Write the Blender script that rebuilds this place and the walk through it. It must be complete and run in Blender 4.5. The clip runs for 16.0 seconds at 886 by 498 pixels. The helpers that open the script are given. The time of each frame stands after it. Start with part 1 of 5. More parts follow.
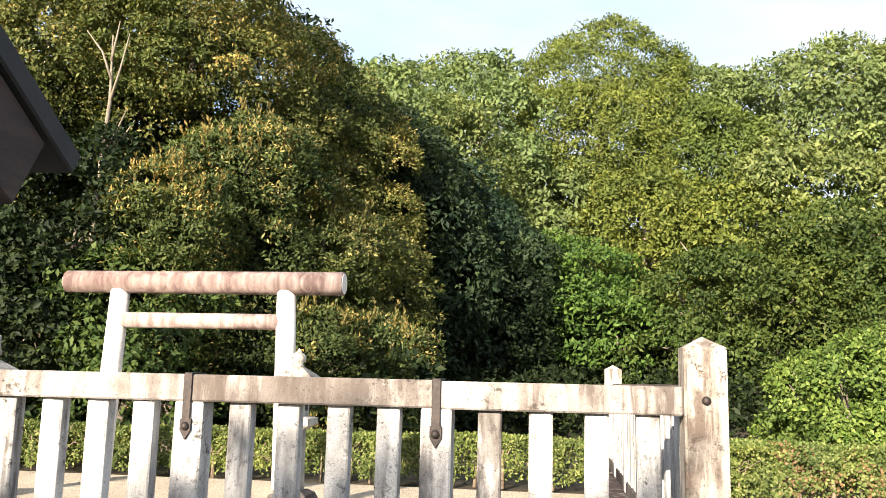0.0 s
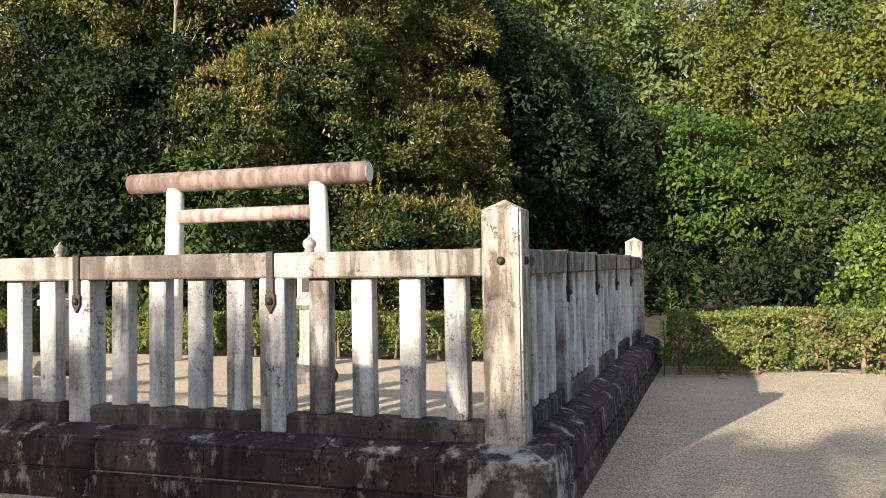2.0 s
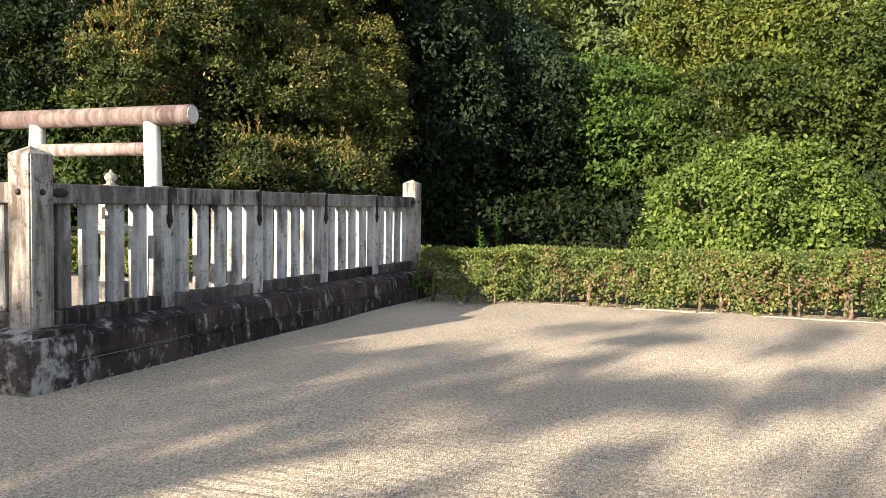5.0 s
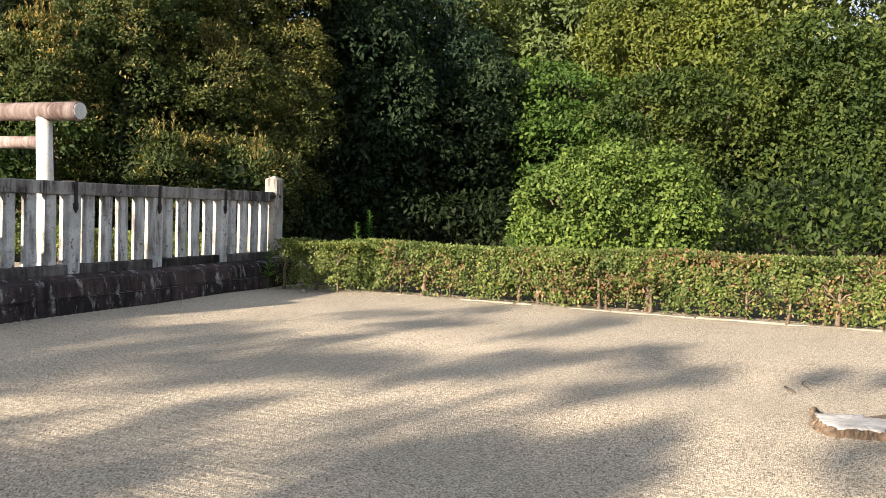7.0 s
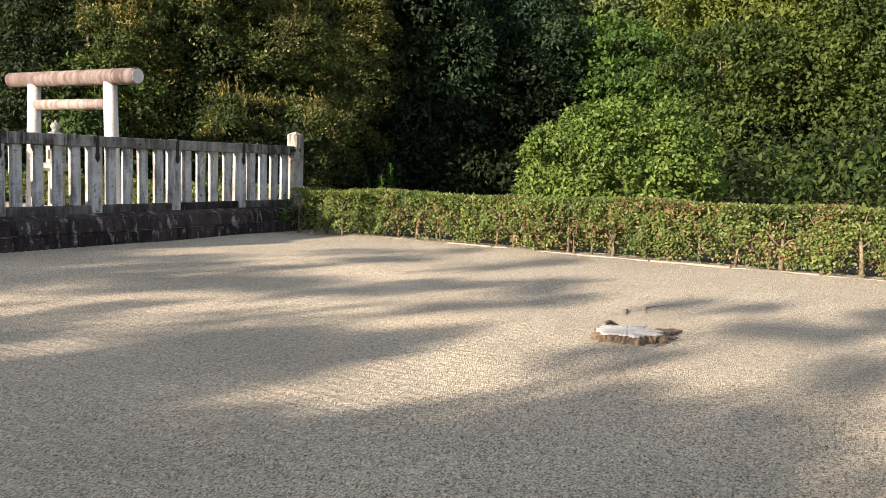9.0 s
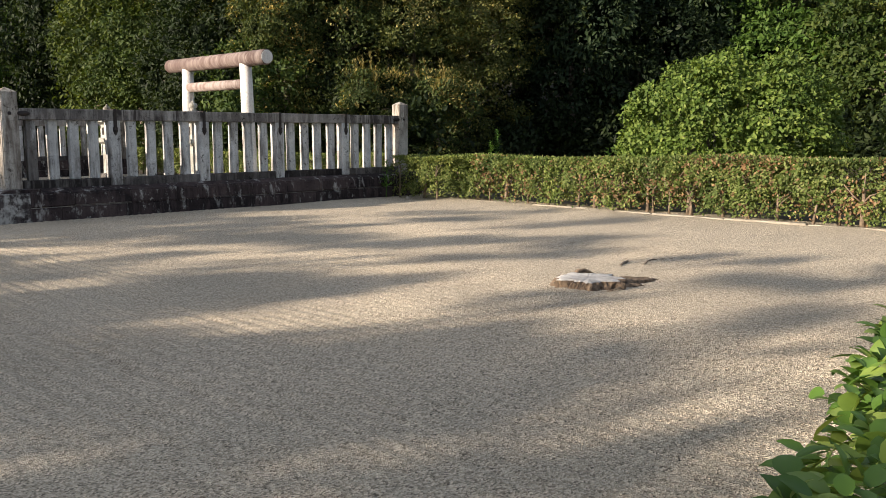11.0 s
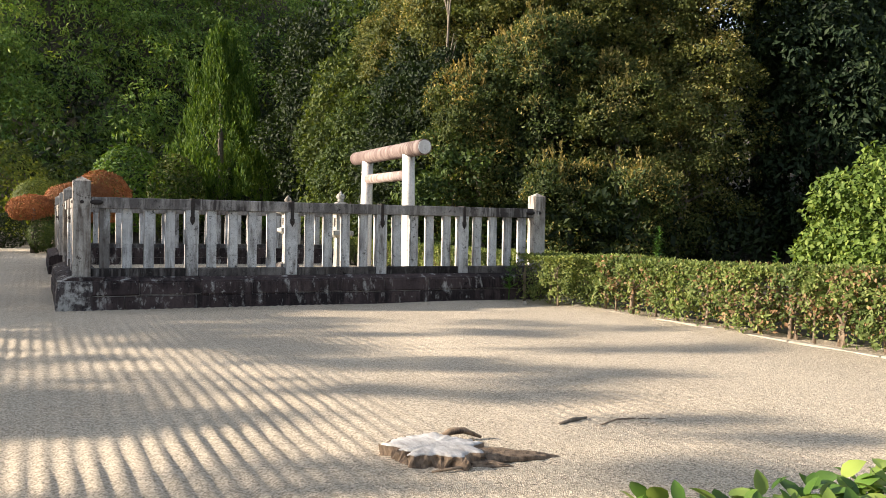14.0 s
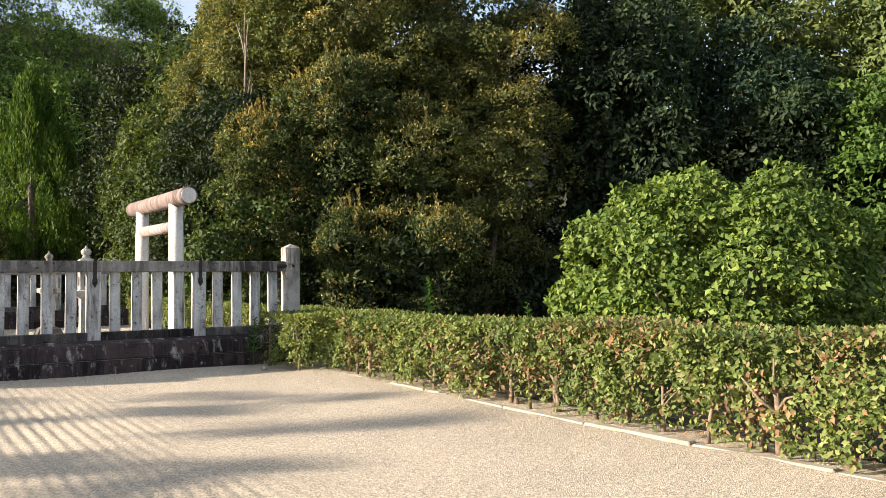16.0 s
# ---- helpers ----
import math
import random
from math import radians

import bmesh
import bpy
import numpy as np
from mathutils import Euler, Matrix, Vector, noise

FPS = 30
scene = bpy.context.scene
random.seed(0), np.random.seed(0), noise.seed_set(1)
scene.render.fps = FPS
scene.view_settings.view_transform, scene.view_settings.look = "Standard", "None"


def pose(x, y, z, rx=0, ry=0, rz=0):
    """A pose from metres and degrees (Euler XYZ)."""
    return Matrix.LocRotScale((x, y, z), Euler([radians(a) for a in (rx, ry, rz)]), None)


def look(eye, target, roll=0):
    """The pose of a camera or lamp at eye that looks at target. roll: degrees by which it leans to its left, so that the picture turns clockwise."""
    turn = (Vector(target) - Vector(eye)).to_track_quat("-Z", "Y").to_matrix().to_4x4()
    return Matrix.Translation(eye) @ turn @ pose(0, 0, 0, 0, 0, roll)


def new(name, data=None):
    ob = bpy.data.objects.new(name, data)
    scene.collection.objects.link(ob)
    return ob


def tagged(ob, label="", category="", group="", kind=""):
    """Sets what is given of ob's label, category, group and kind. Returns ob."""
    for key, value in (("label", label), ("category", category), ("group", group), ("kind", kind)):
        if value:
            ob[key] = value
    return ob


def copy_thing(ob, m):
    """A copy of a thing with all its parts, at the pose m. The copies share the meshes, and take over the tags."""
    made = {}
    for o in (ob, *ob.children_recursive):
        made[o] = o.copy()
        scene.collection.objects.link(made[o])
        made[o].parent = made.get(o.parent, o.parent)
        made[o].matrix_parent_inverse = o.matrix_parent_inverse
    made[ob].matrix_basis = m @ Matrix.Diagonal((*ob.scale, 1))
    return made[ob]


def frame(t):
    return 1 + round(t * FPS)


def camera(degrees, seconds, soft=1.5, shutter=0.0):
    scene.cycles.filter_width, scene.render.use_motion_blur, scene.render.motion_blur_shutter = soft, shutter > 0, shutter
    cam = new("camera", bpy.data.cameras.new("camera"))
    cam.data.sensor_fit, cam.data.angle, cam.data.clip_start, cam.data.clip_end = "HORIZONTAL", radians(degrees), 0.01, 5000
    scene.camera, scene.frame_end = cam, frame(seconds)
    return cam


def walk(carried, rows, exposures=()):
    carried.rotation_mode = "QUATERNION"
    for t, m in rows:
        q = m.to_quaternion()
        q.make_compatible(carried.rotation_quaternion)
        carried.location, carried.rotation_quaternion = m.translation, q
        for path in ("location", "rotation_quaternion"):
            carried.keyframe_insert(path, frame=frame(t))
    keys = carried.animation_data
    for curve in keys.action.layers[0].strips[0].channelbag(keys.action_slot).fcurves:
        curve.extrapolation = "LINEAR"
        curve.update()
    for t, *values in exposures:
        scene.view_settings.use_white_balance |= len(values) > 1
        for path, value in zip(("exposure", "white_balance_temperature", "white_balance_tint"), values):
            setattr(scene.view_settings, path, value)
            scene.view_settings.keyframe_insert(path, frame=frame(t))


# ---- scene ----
cam = camera(55.6, 16.0, soft=0.65)
METRES, EYE, TILT, LEAN, TURN = 20.0, 1.59, 0.0, 0.0, 7.7
ROWS = [
    (0.0, 0.0, 0.0, 0.0, -0.22, 8.92, -1.38),
    (0.5, 0.0209, -0.0002, -0.0006, 2.35, 7.28, -0.76),
    (1.0, 0.0423, -0.0027, -0.002, 5.66, 5.69, -0.47),
    (1.5, 0.0692, -0.0021, -0.0028, 8.84, 3.12, 0.41),
    (2.0, 0.1027, -0.0042, -0.0055, 10.74, 1.28, 0.88),
    (2.5, 0.1363, -0.0059, -0.0055, 12.35, 0.15, 1.08),
    (3.0, 0.168, -0.0116, -0.0053, 14.4, -1.35, 1.33),
    (3.5, 0.1997, -0.0169, -0.0061, 15.39, -2.08, 0.85),
    (4.0, 0.2356, -0.0264, -0.0073, 15.68, -2.46, 0.44),
    (4.5, 0.2727, -0.0337, -0.0075, 14.89, -2.91, -0.06),
    (5.0, 0.3064, -0.0398, -0.0072, 13.3, -2.88, -0.79),
    (7.5, 0.478, -0.0609, -0.0078, 14.77, -3.03, -2.76),
    (8.0, 0.5109, -0.0695, -0.009, 17.17, -3.63, -2.64),
    (8.5, 0.5411, -0.0758, -0.0091, 19.68, -4.76, -2.29),
    (9.0, 0.5735, -0.0836, -0.0116, 22.7, -5.81, -1.92),
    (11.5, 0.683, -0.0354, -0.0167, 39.53, -6.59, 1.07),
    (12.0, 0.6951, -0.0034, -0.0154, 43.91, -4.17, 1.93),
    (12.5, 0.7019, 0.0275, -0.0122, 49.21, -2.6, 1.24),
    (13.0, 0.7034, 0.0595, -0.0128, 53.83, -1.41, 0.47),
    (13.5, 0.7066, 0.0909, -0.0131, 56.65, -1.64, -0.75),
    (14.0, 0.7114, 0.1269, -0.0141, 56.47, -1.77, -1.04),
    (14.5, 0.7143, 0.1594, -0.0131, 54.91, -1.16, -0.72),
    (15.0, 0.7169, 0.193, -0.012, 53.54, -0.34, -0.27),
    (15.5, 0.7187, 0.2227, -0.0113, 51.37, 1.11, 0.33),
    (16.0, 0.7198, 0.2546, -0.0114, 48.39, 1.73, 0.4),
]
walk(cam, [(t, pose(0, 0, EYE, TILT, LEAN, TURN) @ pose(METRES * x, METRES * y, METRES * z, 90 + pitch, roll, yaw)) for t, x, y, z, yaw, pitch, roll in ROWS],
     exposures=[(0.0, 1.84), (0.5, 1.56), (1.5, 1.40), (2.5, 1.34), (3.5, 1.34), (5.0, 1.46), (8.0, 1.29), (9.2, 1.22), (11.5, 0.96), (12.0, 0.96), (13.0, 1.26), (14.5, 1.50), (16.0, 1.55)])

# ---- world, sun ----
SUN_FROM = Vector((-1.75, -5.5, 1.86)).normalized()
world = bpy.data.worlds.new("sky")
scene.world = world
world.use_nodes = True
wn, wl = world.node_tree.nodes, world.node_tree.links
sky = wn.new("ShaderNodeTexSky")
sky.sky_type = "NISHITA"
sky.sun_disc = False
sky.sun_elevation = math.asin(SUN_FROM.z)
sky.sun_rotation = math.atan2(SUN_FROM.x, SUN_FROM.y)
cloud_at = wn.new("ShaderNodeTexCoord")
cloud_map = wn.new("ShaderNodeMapping")
cloud_map.inputs["Scale"].default_value = (1.0, 1.0, 2.6)
cloud_noise = wn.new("ShaderNodeTexNoise")
cloud_noise.inputs["Scale"].default_value = 2.2
cloud_noise.inputs["Detail"].default_value = 7
cloud_ramp = wn.new("ShaderNodeValToRGB")
cloud_ramp.color_ramp.elements[0].position = 0.30
cloud_ramp.color_ramp.elements[1].position = 0.60
cloud_mix = wn.new("ShaderNodeMix")
cloud_mix.data_type = "RGBA"
cloud_mix.inputs[7].default_value = (3.0, 3.25, 3.75, 1)
wl.new(cloud_at.outputs["Generated"], cloud_map.inputs["Vector"])
wl.new(cloud_map.outputs["Vector"], cloud_noise.inputs["Vector"])
wl.new(cloud_noise.outputs["Fac"], cloud_ramp.inputs["Fac"])
wl.new(cloud_ramp.outputs["Color"], cloud_mix.inputs["Factor"])
wl.new(sky.outputs["Color"], cloud_mix.inputs[6])
wl.new(cloud_mix.outputs[2], wn["Background"].inputs["Color"])
wn["Background"].inputs["Strength"].default_value = 0.098
sun = new("sun", bpy.data.lights.new("sun", "SUN"))
sun.data.energy = 5.0
sun.data.angle = radians(0.55)
sun.data.color = (1.0, 0.855, 0.69)
sun.matrix_world = look(SUN_FROM * 60, (0, 0, 0))


# ---- materials ----
def material(name):
    m = bpy.data.materials.new(name)
    m.use_nodes = True
    nt = m.node_tree
    return m, nt.nodes, nt.links, nt.nodes["Principled BSDF"]


def ramp(n, l, src, stops):
    r = n.new("ShaderNodeValToRGB")
    while len(r.color_ramp.elements) < len(stops):
        r.color_ramp.elements.new(0.5)
    for e, (p, c) in zip(r.color_ramp.elements, stops):
        e.position = p
        e.color = (c, c, c, 1) if isinstance(c, (int, float)) else (*c, 1)
    l.new(src, r.inputs["Fac"])
    return r.outputs["Color"]


def noise_tex(n, l, scale, detail=4, rough=0.55, stretch=None, space="Object", distort=0.0, pos=True):
    tex = n.new("ShaderNodeTexNoise")
    tex.inputs["Scale"].default_value = scale
    tex.inputs["Detail"].default_value = detail
    tex.inputs["Roughness"].default_value = rough
    tex.inputs["Distortion"].default_value = distort
    src = n.new("ShaderNodeNewGeometry").outputs["Position"] if pos else n.new("ShaderNodeTexCoord").outputs[space]
    if stretch:
        mp = n.new("ShaderNodeMapping")
        mp.inputs["Scale"].default_value = stretch
        l.new(src, mp.inputs["Vector"])
        src = mp.outputs["Vector"]
    l.new(src, tex.inputs["Vector"])
    return tex.outputs["Fac"]


def mix(n, l, fac, a, b, mode="MIX"):
    x = n.new("ShaderNodeMix")
    x.data_type = "RGBA"
    x.blend_type = mode
    for slot, v in ((0, fac), (6, a), (7, b)):
        if isinstance(v, (int, float)):
            x.inputs[slot].default_value = v if slot == 0 else (v, v, v, 1)
        elif isinstance(v, tuple):
            x.inputs[slot].default_value = (*v, 1)
        else:
            l.new(v, x.inputs[slot])
    return x.outputs[2]


def bump(n, l, height, strength, distance, p):
    b = n.new("ShaderNodeBump")
    b.inputs["Strength"].default_value = strength
    b.inputs["Distance"].default_value = distance
    l.new(height, b.inputs["Height"])
    l.new(b.outputs["Normal"], p.inputs["Normal"])


def stone_material(name, base, stain, amount, lichen, drip_at=0.57, run=(11, 11, 2.2)):
    """Weathered granite: speckle, running dark streaks, pale lichen."""
    m, n, l, p = material(name)
    speck = ramp(n, l, noise_tex(n, l, 140, 3, 0.7), [(0.30, tuple(c * 0.62 for c in base)), (0.55, base), (0.75, tuple(min(1, c * 1.15) for c in base))])
    blotch = ramp(n, l, noise_tex(n, l, 2.3, 6, 0.65), [(0.35, 0.72), (0.62, 1.0)])
    col = mix(n, l, 1.0, speck, blotch, "MULTIPLY")
    streak = ramp(n, l, noise_tex(n, l, 1.0, 7, 0.68, (9, 9, 1.1), distort=0.4), [(0.50 - amount * 0.25, 0.0), (0.66 - amount * 0.18, 1.0)])
    patch = ramp(n, l, noise_tex(n, l, 1.7, 5, 0.6), [(0.42 - amount * 0.2, 0.0), (0.60 - amount * 0.1, 1.0)])
    both = mix(n, l, 1.0, streak, patch, "MULTIPLY")
    rnd = n.new("ShaderNodeObjectInfo").outputs["Random"]
    both = mix(n, l, 1.0, both, ramp(n, l, rnd, [(0.0, 0.70), (1.0, 1.0)]), "MULTIPLY")
    col = mix(n, l, both, col, stain)
    heavy = mix(n, l, 1.0, ramp(n, l, rnd, [(0.93, 0.0), (0.96, 0.75)]), ramp(n, l, noise_tex(n, l, 1.0, 6, 0.7, (5, 5, 1.6)), [(0.36, 0.0), (0.50, 1.0)]), "MULTIPLY")
    col = mix(n, l, heavy, col, stain)
    black = mix(n, l, 1.0, ramp(n, l, noise_tex(n, l, 15, 7, 0.78), [(0.545, 0.0), (0.61, 0.9)]), ramp(n, l, noise_tex(n, l, 2.6, 4, 0.6), [(0.42, 0.0), (0.60, 1.0)]), "MULTIPLY")
    col = mix(n, l, black, col, tuple(c * 0.5 for c in stain))
    pits = ramp(n, l, noise_tex(n, l, 48, 4, 0.75), [(0.335, 1.0), (0.395, 0.0)])
    col = mix(n, l, mix(n, l, 1.0, pits, 0.75, "MULTIPLY"), col, (0.05, 0.045, 0.04))
    drip = ramp(n, l, noise_tex(n, l, 1.0, 6, 0.7, run), [(drip_at, 0.0), (drip_at + 0.12, lichen * 0.7)])
    col = mix(n, l, drip, col, (0.50, 0.49, 0.46))
    spots = ramp(n, l, noise_tex(n, l, 9.0, 5, 0.75), [(0.62, 0.0), (0.70, lichen * 0.5)])
    col = mix(n, l, spots, col, (0.58, 0.58, 0.54))
    l.new(col, p.inputs["Base Color"])
    p.inputs["Roughness"].default_value = 0.9
    p.inputs["Specular IOR Level"].default_value = 0.2
    bump(n, l, noise_tex(n, l, 60, 6, 0.7), 0.35, 0.012, p)
    return m


STONE = stone_material("weathered_granite", (0.67, 0.665, 0.65), (0.085, 0.072, 0.064), 0.28, 0.08)
RAIL_STONE = stone_material("stained_granite", (0.45, 0.42, 0.39), (0.10, 0.082, 0.071), 0.58, 0.08)
POST_STONE = stone_material("weathered_post_granite", (0.58, 0.54, 0.48), (0.10, 0.075, 0.06), 0.42, 0.15)
DARK_RAIL = stone_material("mossed_rail_granite", (0.46, 0.43, 0.40), (0.045, 0.037, 0.035), 0.74, 0.14)
SILL_STONE = stone_material("mossy_granite", (0.22, 0.20, 0.185), (0.014, 0.011, 0.011), 0.85, 0.25)
PLINTH_STONE = stone_material("blackened_plinth_stone", (0.092, 0.067, 0.065), (0.013, 0.010, 0.011), 0.56, 0.95, 0.56, (6, 6, 2.6))
LANTERN_STONE = stone_material("lantern_granite", (0.52, 0.51, 0.46), (0.10, 0.085, 0.07), 0.35, 0.3)


def painted_torii(name, low, high, amount):
    m, n, l, p = material(name)
    run = noise_tex(n, l, 1.0, 6, 0.62, (7, 7, 0.8), distort=0.5)
    col = mix(n, l, ramp(n, l, run, [(0.40 - amount * 0.2, 0.0), (0.62, 1.0)]), high, low)
    col = mix(n, l, ramp(n, l, noise_tex(n, l, 22, 5, 0.7), [(0.35, 0.35), (0.5, 0.0)]), col, (0.16, 0.11, 0.10))
    l.new(col, p.inputs["Base Color"])
    p.inputs["Roughness"].default_value = 0.8
    bump(n, l, noise_tex(n, l, 35, 5), 0.2, 0.01, p)
    return m


TORII_POST = painted_torii("whitewashed_concrete", (0.66, 0.62, 0.58), (0.80, 0.78, 0.75), 0.3)
TORII_BEAM = painted_torii("rust_stained_concrete", (0.105, 0.066, 0.058), (0.34, 0.275, 0.25), 0.75)
TORII_TIE = painted_torii("pale_rust_stained_concrete", (0.19, 0.13, 0.115), (0.50, 0.43, 0.40), 0.55)


def gravel_material():
    m, n, l, p = material("raked_fine_gravel")
    vor = n.new("ShaderNodeTexVoronoi")
    vor.inputs["Scale"].default_value = 125
    geo = n.new("ShaderNodeNewGeometry").outputs["Position"]
    l.new(geo, vor.inputs["Vector"])
    grain = ramp(n, l, vor.outputs["Color"], [(0.05, (0.14, 0.112, 0.080)), (0.42, (0.535, 0.445, 0.330)), (0.9, (0.93, 0.81, 0.64))])
    wide = ramp(n, l, noise_tex(n, l, 0.55, 5, 0.6), [(0.3, 0.80), (0.7, 1.0)])
    col = mix(n, l, 1.0, grain, wide, "MULTIPLY")
    mid = ramp(n, l, noise_tex(n, l, 40, 3, 0.7), [(0.35, 0.82), (0.6, 1.0)])
    col = mix(n, l, 1.0, col, mid, "MULTIPLY")
    crumbs = ramp(n, l, noise_tex(n, l, 34, 2, 0.5), [(0.265, 1.0), (0.285, 0.0)])
    col = mix(n, l, crumbs, col, (0.06, 0.05, 0.035))
    l.new(col, p.inputs["Base Color"])
    p.inputs["Roughness"].default_value = 0.95
    height = mix(n, l, 0.5, vor.outputs["Distance"], noise_tex(n, l, 90, 3, 0.75), "MIX")
    bump(n, l, height, 1.0, 0.02, p)
    return m


GRAVEL = gravel_material()


def plain_noise(name, a, b, scale, rough=0.9, bump_d=0.01, stretch=None, metal=0.0):
    m, n, l, p = material(name)
    f = noise_tex(n, l, scale, 6, 0.65, stretch)
    l.new(ramp(n, l, f, [(0.32, a), (0.68, b)]), p.inputs["Base Color"])
    p.inputs["Roughness"].default_value = rough
    p.inputs["Metallic"].default_value = metal
    bump(n, l, noise_tex(n, l, scale * 6, 5, 0.7, stretch), 0.5, bump_d, p)
    return m


SOIL = plain_noise("forest_floor_litter", (0.018, 0.016, 0.010), (0.07, 0.055, 0.032), 2.2, bump_d=0.05)
KERB = plain_noise("pale_concrete_kerb", (0.22, 0.19, 0.15), (0.40, 0.355, 0.29), 5)
MORTAR = plain_noise("lichened_mortar", (0.10, 0.09, 0.08), (0.34, 0.32, 0.29), 8)
IRON = plain_noise("rusted_black_iron", (0.018, 0.016, 0.017), (0.055, 0.042, 0.036), 30, 0.6, 0.002, metal=0.5)
BARK = plain_noise("grey_bark", (0.07, 0.055, 0.042), (0.23, 0.19, 0.15), 9, stretch=(4, 4, 1), bump_d=0.02)
PALE_BARK = plain_noise("pale_bark", (0.28, 0.24, 0.18), (0.52, 0.47, 0.38), 6, stretch=(3, 3, 1))
DULL_BARK = plain_noise("dull_pale_bark", (0.12, 0.10, 0.075), (0.29, 0.25, 0.195), 6, stretch=(3, 3, 1))
TIMBER = plain_noise("dark_weathered_timber", (0.012, 0.0065, 0.005), (0.055, 0.030, 0.021), 4, 0.7, 0.004, stretch=(8, 1, 8))
ROOF_BOARD = plain_noise("grey_roof_board", (0.010, 0.0095, 0.010), (0.032, 0.029, 0.028), 5, 0.75, 0.004)
STUMP_TOP = plain_noise("bleached_cut_wood", (0.30, 0.28, 0.26), (0.62, 0.60, 0.58), 9, stretch=(1, 3, 1))
STUMP_BARK = plain_noise("rotting_stump_bark", (0.040, 0.027, 0.019), (0.30, 0.215, 0.145), 26, stretch=(1, 1, 0.4), bump_d=0.03)
TWIG = plain_noise("dry_twig", (0.10, 0.07, 0.05), (0.30, 0.23, 0.16), 20)
BOARD_WOOD = plain_noise("bare_board_wood", (0.20, 0.13, 0.08), (0.36, 0.26, 0.17), 3, stretch=(1, 1, 6))


def leaf_material(name, deep, mid, bright, gloss=0.60, see=0.30, patch_scale=0.55, dry=None, dry_at=0.7):
    m, n, l, p = material(name)
    island = n.new("ShaderNodeNewGeometry").outputs["Random Per Island"]
    deep = tuple(d * 0.35 + m_ * 0.45 for d, m_ in zip(deep, mid))
    bright = tuple(m_ + (b - m_) * 0.62 for b, m_ in zip(bright, mid))
    col = ramp(n, l, island, [(0.0, deep), (0.5, mid), (0.97, bright)])
    wide = ramp(n, l, noise_tex(n, l, patch_scale, 3, 0.6), [(0.32, (0.52, 0.56, 0.58)), (0.68, (1.12, 1.05, 0.95))])
    col = mix(n, l, 1.0, col, wide, "MULTIPLY")
    tree_tint = ramp(n, l, n.new("ShaderNodeObjectInfo").outputs["Random"], [(0.0, (0.74, 0.82, 0.90)), (0.5, (0.86, 0.87, 0.90)), (1.0, (1.00, 0.93, 0.88))])
    col = mix(n, l, 1.0, col, tree_tint, "MULTIPLY")
    if dry:
        at = ramp(n, l, noise_tex(n, l, patch_scale * 2.4, 4, 0.7), [(dry_at - 0.13, 0.0), (dry_at, 0.85)])
        col = mix(n, l, at, col, dry)
    l.new(col, p.inputs["Base Color"])
    p.inputs["Roughness"].default_value = gloss
    p.inputs["Specular IOR Level"].default_value = 0.20
    thin = n.new("ShaderNodeBsdfTranslucent")
    l.new(mix(n, l, 1.0, col, (1.35, 1.25, 0.55), "MULTIPLY"), thin.inputs["Color"])
    both = n.new("ShaderNodeMixShader")
    both.inputs["Fac"].default_value = see
    l.new(p.outputs["BSDF"], both.inputs[1])
    l.new(thin.outputs["BSDF"], both.inputs[2])
    l.new(both.outputs["Shader"], n["Material Output"].inputs["Surface"])
    return m


